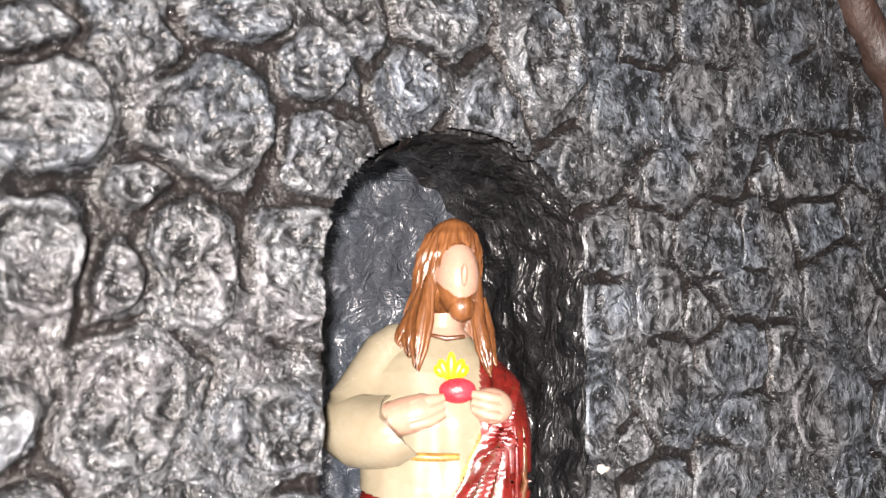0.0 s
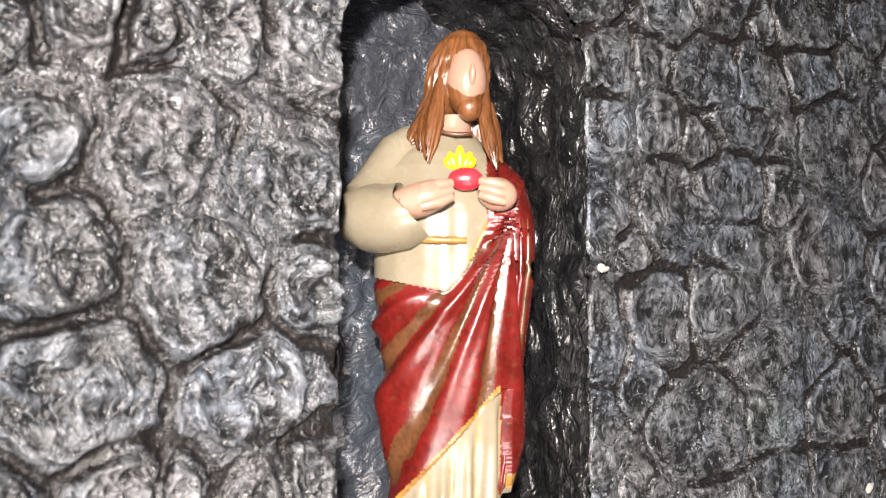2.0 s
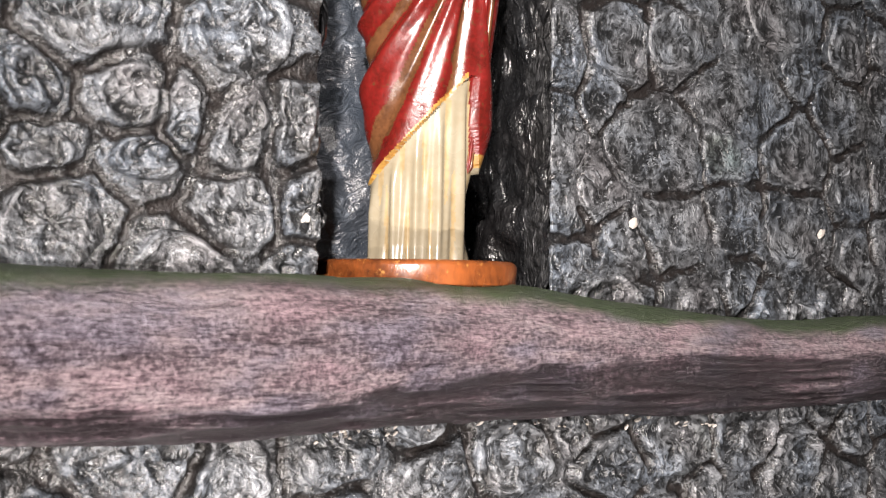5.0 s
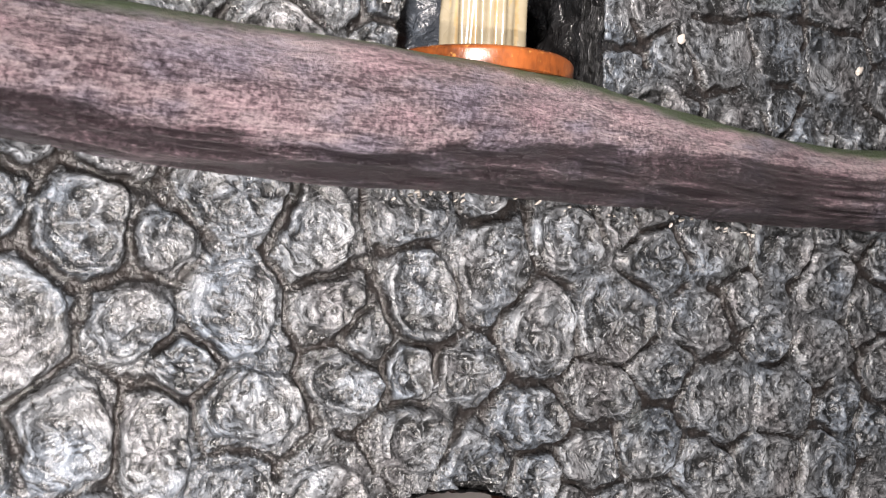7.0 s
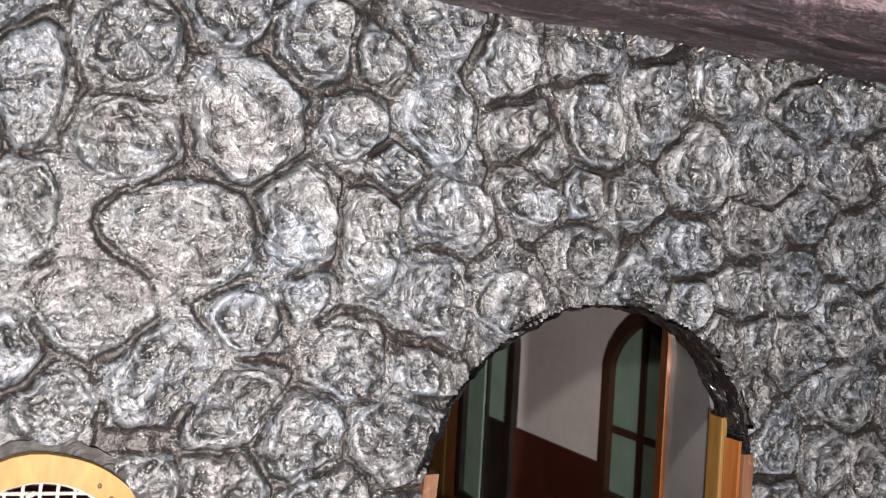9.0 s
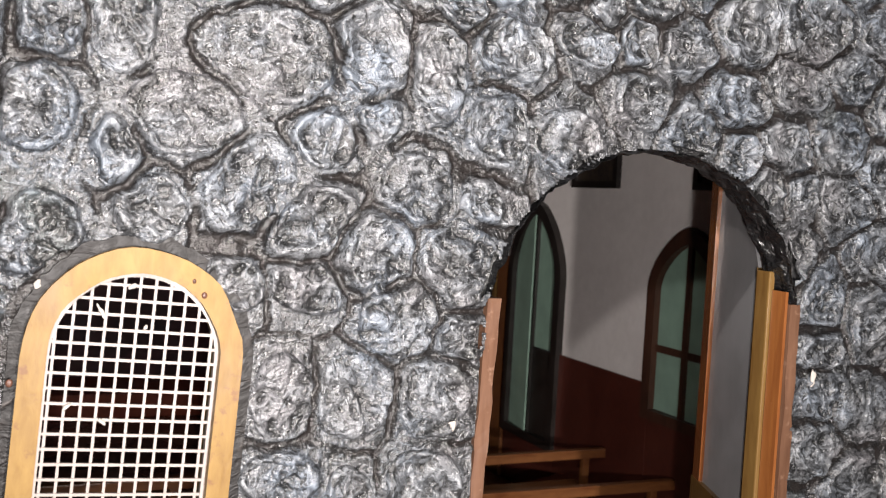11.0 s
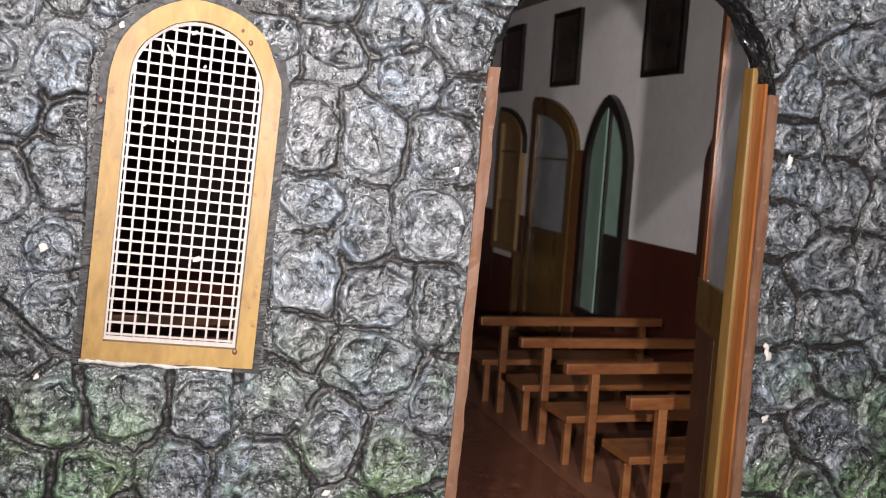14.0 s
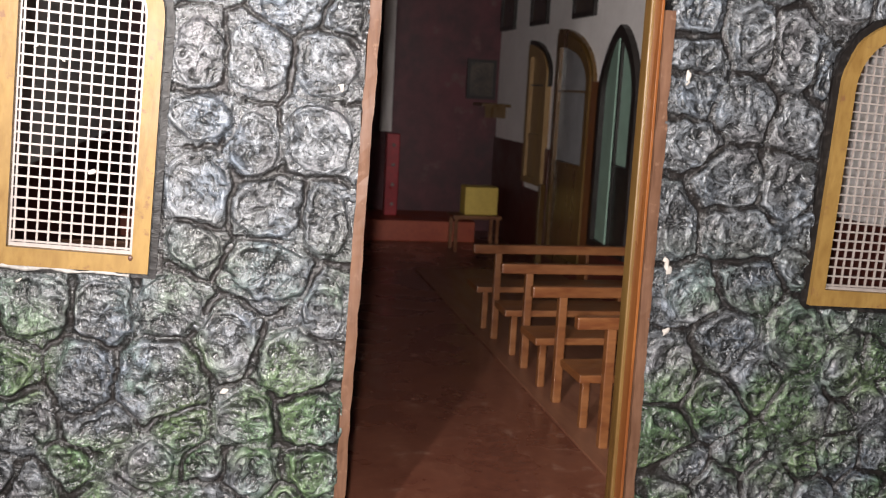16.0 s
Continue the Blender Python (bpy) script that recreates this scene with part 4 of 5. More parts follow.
# ---- facade windows with white screens ----
def build_window(name, cx, bottom, spring, top, half, lean):
    win = thing(name, (cx, -0.002, bottom), "arched yellow-painted wooden window frame with white square mesh", "window", "facade windows", "structure")
    win.rotation_euler = (0, radians(lean), 0)
    def local(loop):
        return [(x - cx, z - bottom) for x, z in loop]
    outer = local(arch(cx, half, bottom, spring, top, 24))
    inner = local(arch(cx, half - 0.0056, bottom + 0.0062, spring + 0.0005, top - 0.0064, 24))
    bm = frame_band(outer, inner, -0.0022, 0.010)
    sharp = [e for e in bm.edges if all(v.co.y < 0 for v in e.verts) and e.is_manifold]
    bmesh.ops.bevel(bm, geom=[e for e in sharp if e.calc_face_angle(0) > 1.0], offset=0.0014, segments=3, affect="EDGES")
    for v in bm.verts:
        q = Vector((v.co.x * 120 + cx * 70, 0, v.co.z * 120))
        v.co += Vector((noise.noise(q), 0.5 * noise.noise(q * 1.7), noise.noise(q + Vector((9, 0, 0))))) * 0.0007
    part("window_frame", bm, YELLOW, win, smooth=True).data.set_sharp_from_angle(angle=radians(34))
    bead_out = local(arch(cx, half - 0.0054, bottom + 0.0060, spring + 0.0005, top - 0.0062, 24))
    bead_in = local(arch(cx, half - 0.0064, bottom + 0.0074, spring + 0.0005, top - 0.0072, 24))
    part("bead", frame_band(bead_out, bead_in, 0.0008, 0.0030), SCREEN, win, "pale bead along the inner edge")
    hole = local(arch(cx, half - 0.0058, bottom + 0.0064, spring + 0.0005, top - 0.0066, 40))
    bm = bmesh.new()
    step, t = 0.00360, 0.00034
    zs = [p[1] for p in hole]
    k = 0
    x = -half
    while x < half:
        if abs(x) < half - 0.0060:
            zz = [min(zs)] + [max(zs)]
            lim = half - 0.0058
            high = (spring - bottom) + (top - 0.0066 - spring) * math.sqrt(max(0.0, 1 - (x / lim) ** 2))
            add_box(bm, (x - t, 0.0012, zz[0]), (x + t, 0.0019, high))
        x += step
    z = min(zs) + 0.0016
    while z < max(zs):
        lim = half - 0.0058
        up = (z - (spring - bottom)) / (top - 0.0066 - spring)
        w = lim * math.sqrt(max(0.0, 1 - max(0.0, up) ** 2))
        add_box(bm, (-w, 0.0009, z - t), (w, 0.0016, z + t))
        z += step
    part("mesh_screen", bm, SCREEN, win, "white plastic square mesh")
    bm = frame_band(local(arch(cx, half + 0.0029, bottom - 0.0020, spring, top + 0.0029, 48)), local(arch(cx, half - 0.0004, bottom + 0.0004, spring, top - 0.0004, 48)), 0.0004, 0.004)
    for v in bm.verts:
        v.co += Vector((v.co.x, 0, v.co.z - 0.06)).normalized() * 0.0011 * noise.noise(Vector((v.co.x * 260 + cx * 50, 0, v.co.z * 260)))
    part("mortar_bed", bm, JOINT, win, "dark clay smeared round the frame")
    return win


def build_window_wear(win, knots, crumbs):
    """Knots in the frame, crumbs caught in the mesh and a ridge of pale filler under the sill."""
    turn = Matrix.Rotation(radians(-4.1), 4, "Y")
    for x, z, r in knots:
        bm = bmesh.new()
        add_ball(bm, turn @ Vector((x - win.location.x, -0.0022, z - win.location.z)), (r, 0.0005, r * 1.2), (0, 0, 0), 12, 8)
        part("knot", bm, DARK_WOOD, win, "dark knot in the wood")
    for x, z, w, h in crumbs:
        bm = bmesh.new()
        add_ball(bm, turn @ Vector((x - win.location.x, 0.0004, z - win.location.z)), (w, 0.0006, h), (0, 20 + 900 * x, 0), 10, 7)
        for v in bm.verts:
            v.co += Vector((1, 0.3, 1)) * 0.0006 * noise.noise(v.co * 700)
        part("crumb", bm, CHIP, win, "pale crumb caught in the mesh")
    path = [(-0.0262 + 0.0009 * k, -0.0012 + 0.0003 * math.sin(1.7 * k), -0.0005 + 0.0003 * math.sin(0.35 * k)) for k in range(52)]
    part("filler_ridge", add_tube(bmesh.new(), path, [0.0007 + 0.0002 * math.sin(0.5 * k) for k in range(52)], 8, 0.0005, 3.0), FILLER, win, "pale grey filler under the sill", smooth=True)


left = build_window("window_1", -0.1615, 0.0715, 0.1555, 0.1825, 0.0254, 3.7)
build_window_wear(left, [(-0.1828, 0.151, 0.0008), (-0.1400, 0.1711, 0.0007), (-0.1425, 0.1745, 0.0005), (-0.1415, 0.0755, 0.0008)],
                  [(-0.1536, 0.1042, 0.0009, 0.0014), (-0.1706, 0.1444, 0.0005, 0.0009), (-0.1624, 0.1406, 0.0012, 0.0004), (-0.1563, 0.1729, 0.0006, 0.0010), (-0.1633, 0.1670, 0.0022, 0.0006), (-0.1534, 0.1628, 0.0005, 0.0004)])
build_window("window_2", 0.1398, 0.0600, 0.1450, 0.1720, 0.0248, 2.4)


# ---- doorway ----
def build_doorway():
    door = thing("door_1", (-0.0085, 0.0, STOREY), "reddish-brown wooden door standing open inwards, glazed above", "door", kind="structure")
    def strip(name, lo, hi, mat, bevel=0.0005, label=""):
        o = (-0.0085, 0.0, STOREY)
        return part(name, box([a - b for a, b in zip(lo, o)], [a - b for a, b in zip(hi, o)], bevel), mat, door, label)
    def ragged(x0, x1, y0, y1, z1, seed, lean=0.0):
        """A hand-cut strip with uneven edges."""
        bm = bmesh.new()
        rows = []
        for k in range(61):
            z = (z1 - STOREY) * k / 60
            row = []
            for a, b in ((x0, y0), (x1, y0), (x1, y1), (x0, y1)):
                q = Vector((a * 300 + seed, b * 300, z * 130))
                a += lean * (0.128 - z - STOREY)
                row.append(bm.verts.new((a + 0.0085 + 0.0006 * noise.noise(q), b + 0.0005 * noise.noise(q + Vector((7, 0, 0))), z)))
            rows.append(row)
        for a, b in zip(rows, rows[1:]):
            for k in range(4):
                bm.faces.new((a[k], a[(k + 1) % 4], b[(k + 1) % 4], b[k]))
        bm.faces.new(rows[0])
        bm.faces.new(rows[-1])
        return part("jamb", bm, JAMB, door, "unpainted wooden jamb with a ragged front edge")
    ragged(-0.0644, -0.0604, -0.0014, 0.0115, 0.1710, 1.0, -0.036)
    ragged(0.0452, 0.0492, -0.0014, 0.0115, 0.1700, 5.0)
    strip("jamb_lining", (0.0438, -0.0004, STOREY), (0.0449, 0.0060, 0.1740), DOOR_WOOD, 0.0002, "glossy orange-brown lining of the jamb")
    strip("door_stop", (0.0425, 0.0062, STOREY), (0.0449, 0.0125, 0.1800), OCHRE_WOOD)
    # the leaf, half of the arch, hinged at the jamb and swung in
    hinge, free = Vector((0.0465, 0.0125, 0)), Vector((0.0675, 0.0660, 0))
    along = (free - hinge).normalized()
    side = Vector((along.y, -along.x, 0))
    width = (free - hinge).length
    m = Matrix(((along.x, side.x, 0, hinge.x + 0.0085), (along.y, side.y, 0, hinge.y), (0, 0, 1, 0), (0, 0, 0, 1)))
    def arc(s):
        return 0.163 - STOREY + 0.0480 * math.sqrt(max(0.0, 1 - ((width - s) / (width + 0.001)) ** 2))
    def board(name, s0, s1, z0, z1, mat, thick=0.0018, label="", curved=False):
        bm = bmesh.new()
        n = 8
        rows = []
        for i in range(n + 1):
            s = s0 + (s1 - s0) * i / n
            hi = arc(s) - (0.0 if z1 is None else z1) if curved else z1
            rows.append([bm.verts.new(m @ Vector((s, a * thick, b))) for a, b in ((-1, z0), (1, z0), (1, hi), (-1, hi))])
        for a, b in zip(rows, rows[1:]):
            for k in range(4):
                bm.faces.new((a[k], a[(k + 1) % 4], b[(k + 1) % 4], b[k]))
        bm.faces.new(rows[0])
        bm.faces.new(rows[-1])
        return part(name, bm, mat, door, label)
    low, mid = 0.119, 0.139
    a, b = 0.003, 0.86 * width
    board("hinge_stile", 0.0, a, 0.002, None, OCHRE_WOOD, 0.0021, "ochre stile at the hinges", True)
    board("lock_stile", b, width, mid, None, DOOR_WOOD, 0.0021, "", True)
    board("middle_rail", a, width + 0.001, low, mid, OCHRE_WOOD, 0.0024, "ochre rail below the pane")
    board("lower_stile", a, 0.26 * width, 0.002, low, OCHRE_WOOD, 0.0020, "ochre stile")
    board("panel_bead", 0.26 * width, 0.36 * width, 0.002, low, JAMB, 0.0022)
    board("lower_panel", 0.36 * width, width, 0.002, low, DARK_WOOD, 0.0014, "dark red-brown panel")
    board("door_pane", a, b, mid, 0.004, GREY_PANE, 0.0006, "frosted grey pane", True)


build_doorway()


def door_rim(u, v):
    """Smeared clay round the head of the doorway."""
    w = math.pi * (0.04 + 0.92 * u)
    x, z = math.cos(w), math.sin(w)
    return (-0.0075 + 0.0548 * x, -0.0016 + 0.0130 * v, 0.163 + 0.0520 * z), (-x, 0, -z)


sheet("door_rim", door_rim, 160, 14, DARK_CLAY, 0.0014, 190, wall_front, "dark clay smeared round the arch")


# ---- inside the church ----
SIDE, BACK = 0.220, 0.900


def half_arch(near, far, bottom, spring, top, steps=12):
    """One half of an arched opening: upright on its far side, curved on its near side."""
    return [(far, bottom), (far, top)] + [(far - (far - near) * math.sin(0.5 * math.pi * i / steps), spring + (top - spring) * math.cos(0.5 * math.pi * i / steps)) for i in range(1, steps + 1)] + [(near, bottom)]


wall_right = tagged(part("wall_right", pierced([(0.010, STOREY), (BACK, STOREY), (BACK, 0.302), (0.010, 0.302)],
                    [arch(0.272, 0.036, 0.060, 0.145, 0.182, 14, 0.6), arch(0.475, 0.040, 0.004, 0.140, 0.194, 14, 0.6), half_arch(0.545, 0.648, -0.030, 0.150, 0.196), half_arch(0.680, 0.750, 0.040, 0.155, 0.192)],
                    0.0, 0.012), PLASTER), "white plastered side wall of the nave", "wall", kind="structure")
wall_right.matrix_world = Matrix(((0, 1, 0, SIDE), (1, 0, 0, 0), (0, 0, 1, 0), (0, 0, 0, 1)))
wall_left = tagged(part("wall_left", box((-0.250, 0.010, STOREY), (-0.238, BACK, 0.302)), PLASTER), "white plastered side wall of the nave", "wall", kind="structure")
wall_back = tagged(part("wall_back", box((-0.250, BACK, GROUND), (0.245, BACK + 0.012, 0.302)), MAROON), "dark maroon painted end wall behind the altar", "wall", kind="structure")
ceiling = tagged(part("ceiling", box((-0.250, 0.010, 0.302), (0.245, BACK + 0.012, 0.312)), DARK_WOOD), "dark wooden ceiling over the nave", "ceiling", kind="structure")
floor = tagged(part("floor", box((-0.250, 0.0, GROUND), (0.232, BACK, STOREY)), FLOOR), "worn red-brown painted floor", "floor", kind="structure")
pew_platform = tagged(part("pew_platform", box((0.071, 0.030, STOREY), (0.2195, 0.62, STOREY + 0.0016), 0.0004), PLANK), "low brown board under the pews", "platform", kind="structure")


def dado(y0, y1, height=0.076):
    return tagged(part("dado", box((SIDE - 0.0022, y0, STOREY), (SIDE - 0.0003, y1, height), 0.0004), DADO), "dull red painted dado along the side wall", "dado", kind="structure")


for y0, y1, h in ((0.0105, 0.234, 0.079), (0.234, 0.310, 0.058), (0.310, 0.433, 0.079), (0.433, 0.517, 0.000), (0.517, 0.540, 0.079), (0.540, 0.664, -0.035), (0.664, 0.690, 0.079), (0.690, 0.755, 0.030), (0.755, 0.899, 0.079)):
    dado(y0, y1, h)
inner_face = tagged(part("inner_face", pierced([(-0.238, STOREY), (SIDE, STOREY), (SIDE, 0.302), (-0.238, 0.302)], [arch(-0.0085, 0.058, STOREY + 0.0001, 0.163, 0.217, 14)[:-1] + [(-0.0720, STOREY + 0.0001)], arch(-0.161, 0.028, 0.070, 0.156, 0.184, 14), arch(0.140, 0.028, 0.058, 0.148, 0.176, 14)], 0.0102, 0.0118), DADO),
                    "dull red inner face of the facade wall", "wall", kind="structure")


def side_window(y, half, bottom, spring, top, label, pane_mat, wood, sill=None, leaf=0.0, single=False):
    """A pointed window in the side wall. sill: height up to which it is boarded; leaf: degrees by which one casement stands open."""
    win = thing("side_window", (SIDE, y, bottom), label, "window", "nave windows", "structure")
    win.rotation_euler = (0, 0, radians(90))
    h, sp, low = top - bottom, spring - bottom, (sill or bottom) - bottom
    part("window_frame", frame_band(arch(0, half + 0.005, -0.004, sp, h + 0.006, 16, 0.6), arch(0, half - 0.004, 0.003, sp, h - 0.005, 16, 0.6), -0.004, 0.006), wood, win)
    full = arch(0, half - 0.0045, 0.0035, sp, h - 0.0055, 16, 0.6)
    far = [(x, z) for x, z in full if x >= -0.0001]
    near = [(x, max(z, low + 0.001)) for x, z in full if x <= 0.0001]
    if single:
        part("pane", solid([(x, max(z, low + 0.001)) for x, z in full], 0.0004, 0.0016), pane_mat, win)
    else:
        part("mullion", box((-0.0022, -0.004, 0.0), (0.0022, 0.004, h - 0.006)), wood, win)
        part("pane", solid(near + [(0, low + 0.001)], 0.0004, 0.0016), pane_mat, win)
        other = part("pane", solid([(0, 0.0035)] + far, 0.0004, 0.0016), pane_mat, win)
        if leaf:
            other.matrix_basis = pose(half - 0.005, 0, 0, 0, 0, leaf) @ Matrix.Translation((-(half - 0.005), 0, 0))
        else:
            part("glazing_bar", box((-half + 0.004, -0.003, sp * 0.5), (half - 0.004, 0.003, sp * 0.5 + 0.005)), wood, win)
    if sill:
        part("boarding", box((-half + 0.004, -0.002, 0.003), (half - 0.004 if single else 0.0, 0.003, low), 0.0005), wood, win)
    return win


side_window(0.272, 0.036, 0.060, 0.145, 0.182, "dark-framed pointed window with pale green panes and a glazing bar", GREEN_PANE, DARK_WOOD)
side_window(0.475, 0.040, 0.004, 0.140, 0.194, "dark-framed pointed window with green panes, one casement ajar", GREEN_PANE, BLACK_FRAME, 0.078, -7)


def half_leaf(near, far, bottom, spring, top, label, wood, sill, upper, lower, rim):
    """A half-arched opening with a framed leaf: pane or boards above the sill, boards below."""
    win = thing("side_door", (SIDE, far, bottom), label, "door", "nave windows", "structure")
    win.rotation_euler = (0, 0, radians(90))
    w, sp, h, low = far - near, spring - bottom, top - bottom, sill - bottom
    part("door_frame", frame_band(half_arch(-w - 0.004, 0.003, -0.003, sp, h + 0.005), half_arch(-w + 0.006, -0.007, 0.004, sp - 0.002, h - 0.009), -0.004, 0.006), wood, win)
    part("rail", box((-w + 0.0055, -0.003, low - 0.004), (-0.0065, 0.004, low), 0.0005), wood, win)
    part("pane", solid([(x, max(z, low + 0.0005)) for x, z in half_arch(-w + 0.0055, -0.0065, low, sp - 0.0015, h - 0.0085)], 0.0004, 0.0016), upper, win)
    part("boarding", box((-w + 0.0055, -0.001, 0.0035), (-0.0065, 0.003, low - 0.0042), 0.0004), lower, win)
    # a rim round the arch; given in black, it paints a shadow
    part("arch_rim", frame_band(half_arch(-w - 0.008, 0.006, sp - 0.01, sp, h + 0.010), half_arch(-w - 0.0042, 0.0032, sp - 0.008, sp, h + 0.0052), -0.003, 0.004), rim, win, "rim of the arch, black where it stands for shadow")
    return win


half_leaf(0.547, 0.646, -0.030, 0.150, 0.194, "half-arched ochre wooden door leaf with a grey pane", OCHRE_WOOD, 0.070, GREY_PANE, OCHRE_WOOD, OCHRE_WOOD)
# its black arc stands in for the shadow above the shutter
half_leaf(0.682, 0.748, 0.040, 0.155, 0.186, "half-arched straw-coloured boarded shutter with a dark bar", STRAW, 0.092, STRAW, STRAW, BLACK_FRAME)
plank = thing("leaning_plank", (SIDE - 0.004, 0.526, STOREY), "rough orange-brown plank leaning beside the dark window", "plank")
part("board", box((-0.002, -0.009, 0.0), (0.0012, 0.012, 0.196), 0.0005), PEW_WOOD, plank)
post = thing("post", (SIDE - 0.006, 0.668, STOREY), "thin straight wooden post below the shutter", "post")
part("shaft", box((-0.003, -0.004, 0.0), (0.003, 0.004, 0.086), 0.0005), OCHRE_WOOD, post)


def picture(y, half, z0, z1):
    pic = thing("picture", (SIDE - 0.0004, y, z0), "small dark picture in a black frame on the white wall", "picture", "pictures along the nave")
    part("picture_frame", frame_x(half, z1 - z0), BLACK_FRAME, pic)
    part("canvas", box((-0.0022, -half + 0.004, 0.004), (-0.0002, half - 0.004, z1 - z0 - 0.004)), PICTURE, pic, "dark brown picture with pale patches")
    return pic


def frame_x(half, h, w=0.005, deep=0.004):
    bm = bmesh.new()
    for lo, hi in (((-deep, -half, 0), (0, half, w)), ((-deep, -half, h - w), (0, half, h)), ((-deep, -half, w), (0, -half + w, h - w)), ((-deep, half - w, w), (0, half, h - w))):
        add_box(bm, lo, hi)
    return bm


for y in (0.243, 0.393, 0.582, 0.730, 0.862):
    picture(y, 0.031, 0.212, 0.284)


def build_pew():
    """A plain stick pew that faces the altar; its back rail is towards the door."""
    pew = thing("pew", (0.0, 0.0, 0.0), "small pale wooden pew of square sticks with back rail", "pew", "pews along the nave")
    part("back_rail", box((0.060, -0.0035, 0.0640), (0.205, 0.0022, 0.0705), 0.0008), PEW_WOOD, pew)
    part("seat", box((0.066, 0.004, 0.0335), (0.205, 0.036, 0.0378), 0.0006), PEW_WOOD, pew)
    for x in (0.0795, 0.190):
        part("leg", box((x - 0.0025, -0.0022, 0.0), (x + 0.0025, 0.0025, 0.0640), 0.0005), PEW_WOOD, pew)
        part("leg", box((x - 0.0022, 0.029, 0.0), (x + 0.0022, 0.0332, 0.0335), 0.0005), PEW_WOOD, pew)
    return pew


first = build_pew()
first.matrix_basis = pose(0.003, 0.118, STOREY + 0.0016)
for i, turn in ((1, 0.6), (2, -0.8), (3, 0.5)):
    copy_thing(first, pose(0.003 - 0.001 * (i % 2), 0.118 + 0.0745 * i, STOREY + 0.0016, 0, 0, turn))


for i, turn in ((0, -0.5), (1, 0.4), (2, 0.7), (3, -0.3)):
    copy_thing(first, pose(-0.282, 0.118 + 0.0745 * i, STOREY, 0, 0, turn))
tagged(part("dado", box((-0.2377, 0.0125, STOREY), (-0.2358, BACK - 0.0005, 0.076), 0.0004), DADO), "dull red painted dado along the side wall", "dado", kind="structure")


def build_altar_end():
    step = tagged(part("altar_step", box((-0.235, 0.800, STOREY), (0.175, 0.898, -0.020), 0.001), ORANGE), "orange-red painted altar step", "step")
    stand = thing("candle_stand", (0.078, 0.850, -0.020), "tall red stand with small pale studs", "stand")
    part("post", box((-0.008, -0.006, 0.0), (0.008, 0.006, 0.100), 0.001), RED, stand)
    for k in range(4):
        bm = bmesh.new()
        add_ball(bm, (0.001, -0.0065, 0.014 + 0.024 * k), (0.0022, 0.0014, 0.0022), sides=10, rows=6)
        part("stud", bm, SCREEN, stand, "small pale stud")
    pil = tagged(part("pilaster", box((0.068, 0.890, 0.080), (0.082, 0.8995, 0.300), 0.001), PLASTER), "narrow white pilaster on the maroon end wall", "pilaster", kind="structure")
    table = thing("side_table", (0.160, 0.745, STOREY), "small light wooden table beside the altar", "table")
    part("tabletop", box((-0.028, -0.018, 0.038), (0.028, 0.018, 0.042), 0.0006), PEW_WOOD, table)
    for x in (-0.024, 0.024):
        for y in (-0.014, 0.014):
            part("leg", box((x - 0.0018, y - 0.0018, 0), (x + 0.0018, y + 0.0018, 0.038)), PEW_WOOD, table)
    tagged(part("box", box((0.146, 0.735, STOREY + 0.0422), (0.184, 0.760, STOREY + 0.074), 0.0008), YELLOW_BOX), "plain yellow card box standing on the side table", "box")
    shelf = thing("wall_shelf", (SIDE - 0.0004, 0.858, 0.118), "small wooden wall shelf with a bracket", "shelf")
    part("board", box((-0.036, -0.026, 0.0), (0, 0.026, 0.004), 0.0006), OCHRE_WOOD, shelf)
    part("bracket", box((-0.026, -0.002, -0.014), (0, 0.002, 0.0)), OCHRE_WOOD, shelf)
    hung = thing("wall_picture", (0.196, BACK - 0.0003, 0.126), "dark framed picture on the end wall", "picture")
    part("picture_frame", frame_band([(-0.019, 0), (0.019, 0), (0.019, 0.05), (-0.019, 0.05)], [(-0.015, 0.004), (0.015, 0.004), (0.015, 0.046), (-0.015, 0.046)], -0.005, 0), BLACK_FRAME, hung)
    part("canvas", box((-0.016, -0.003, 0.003), (0.016, -0.001, 0.047)), PICTURE, hung)


build_altar_end()


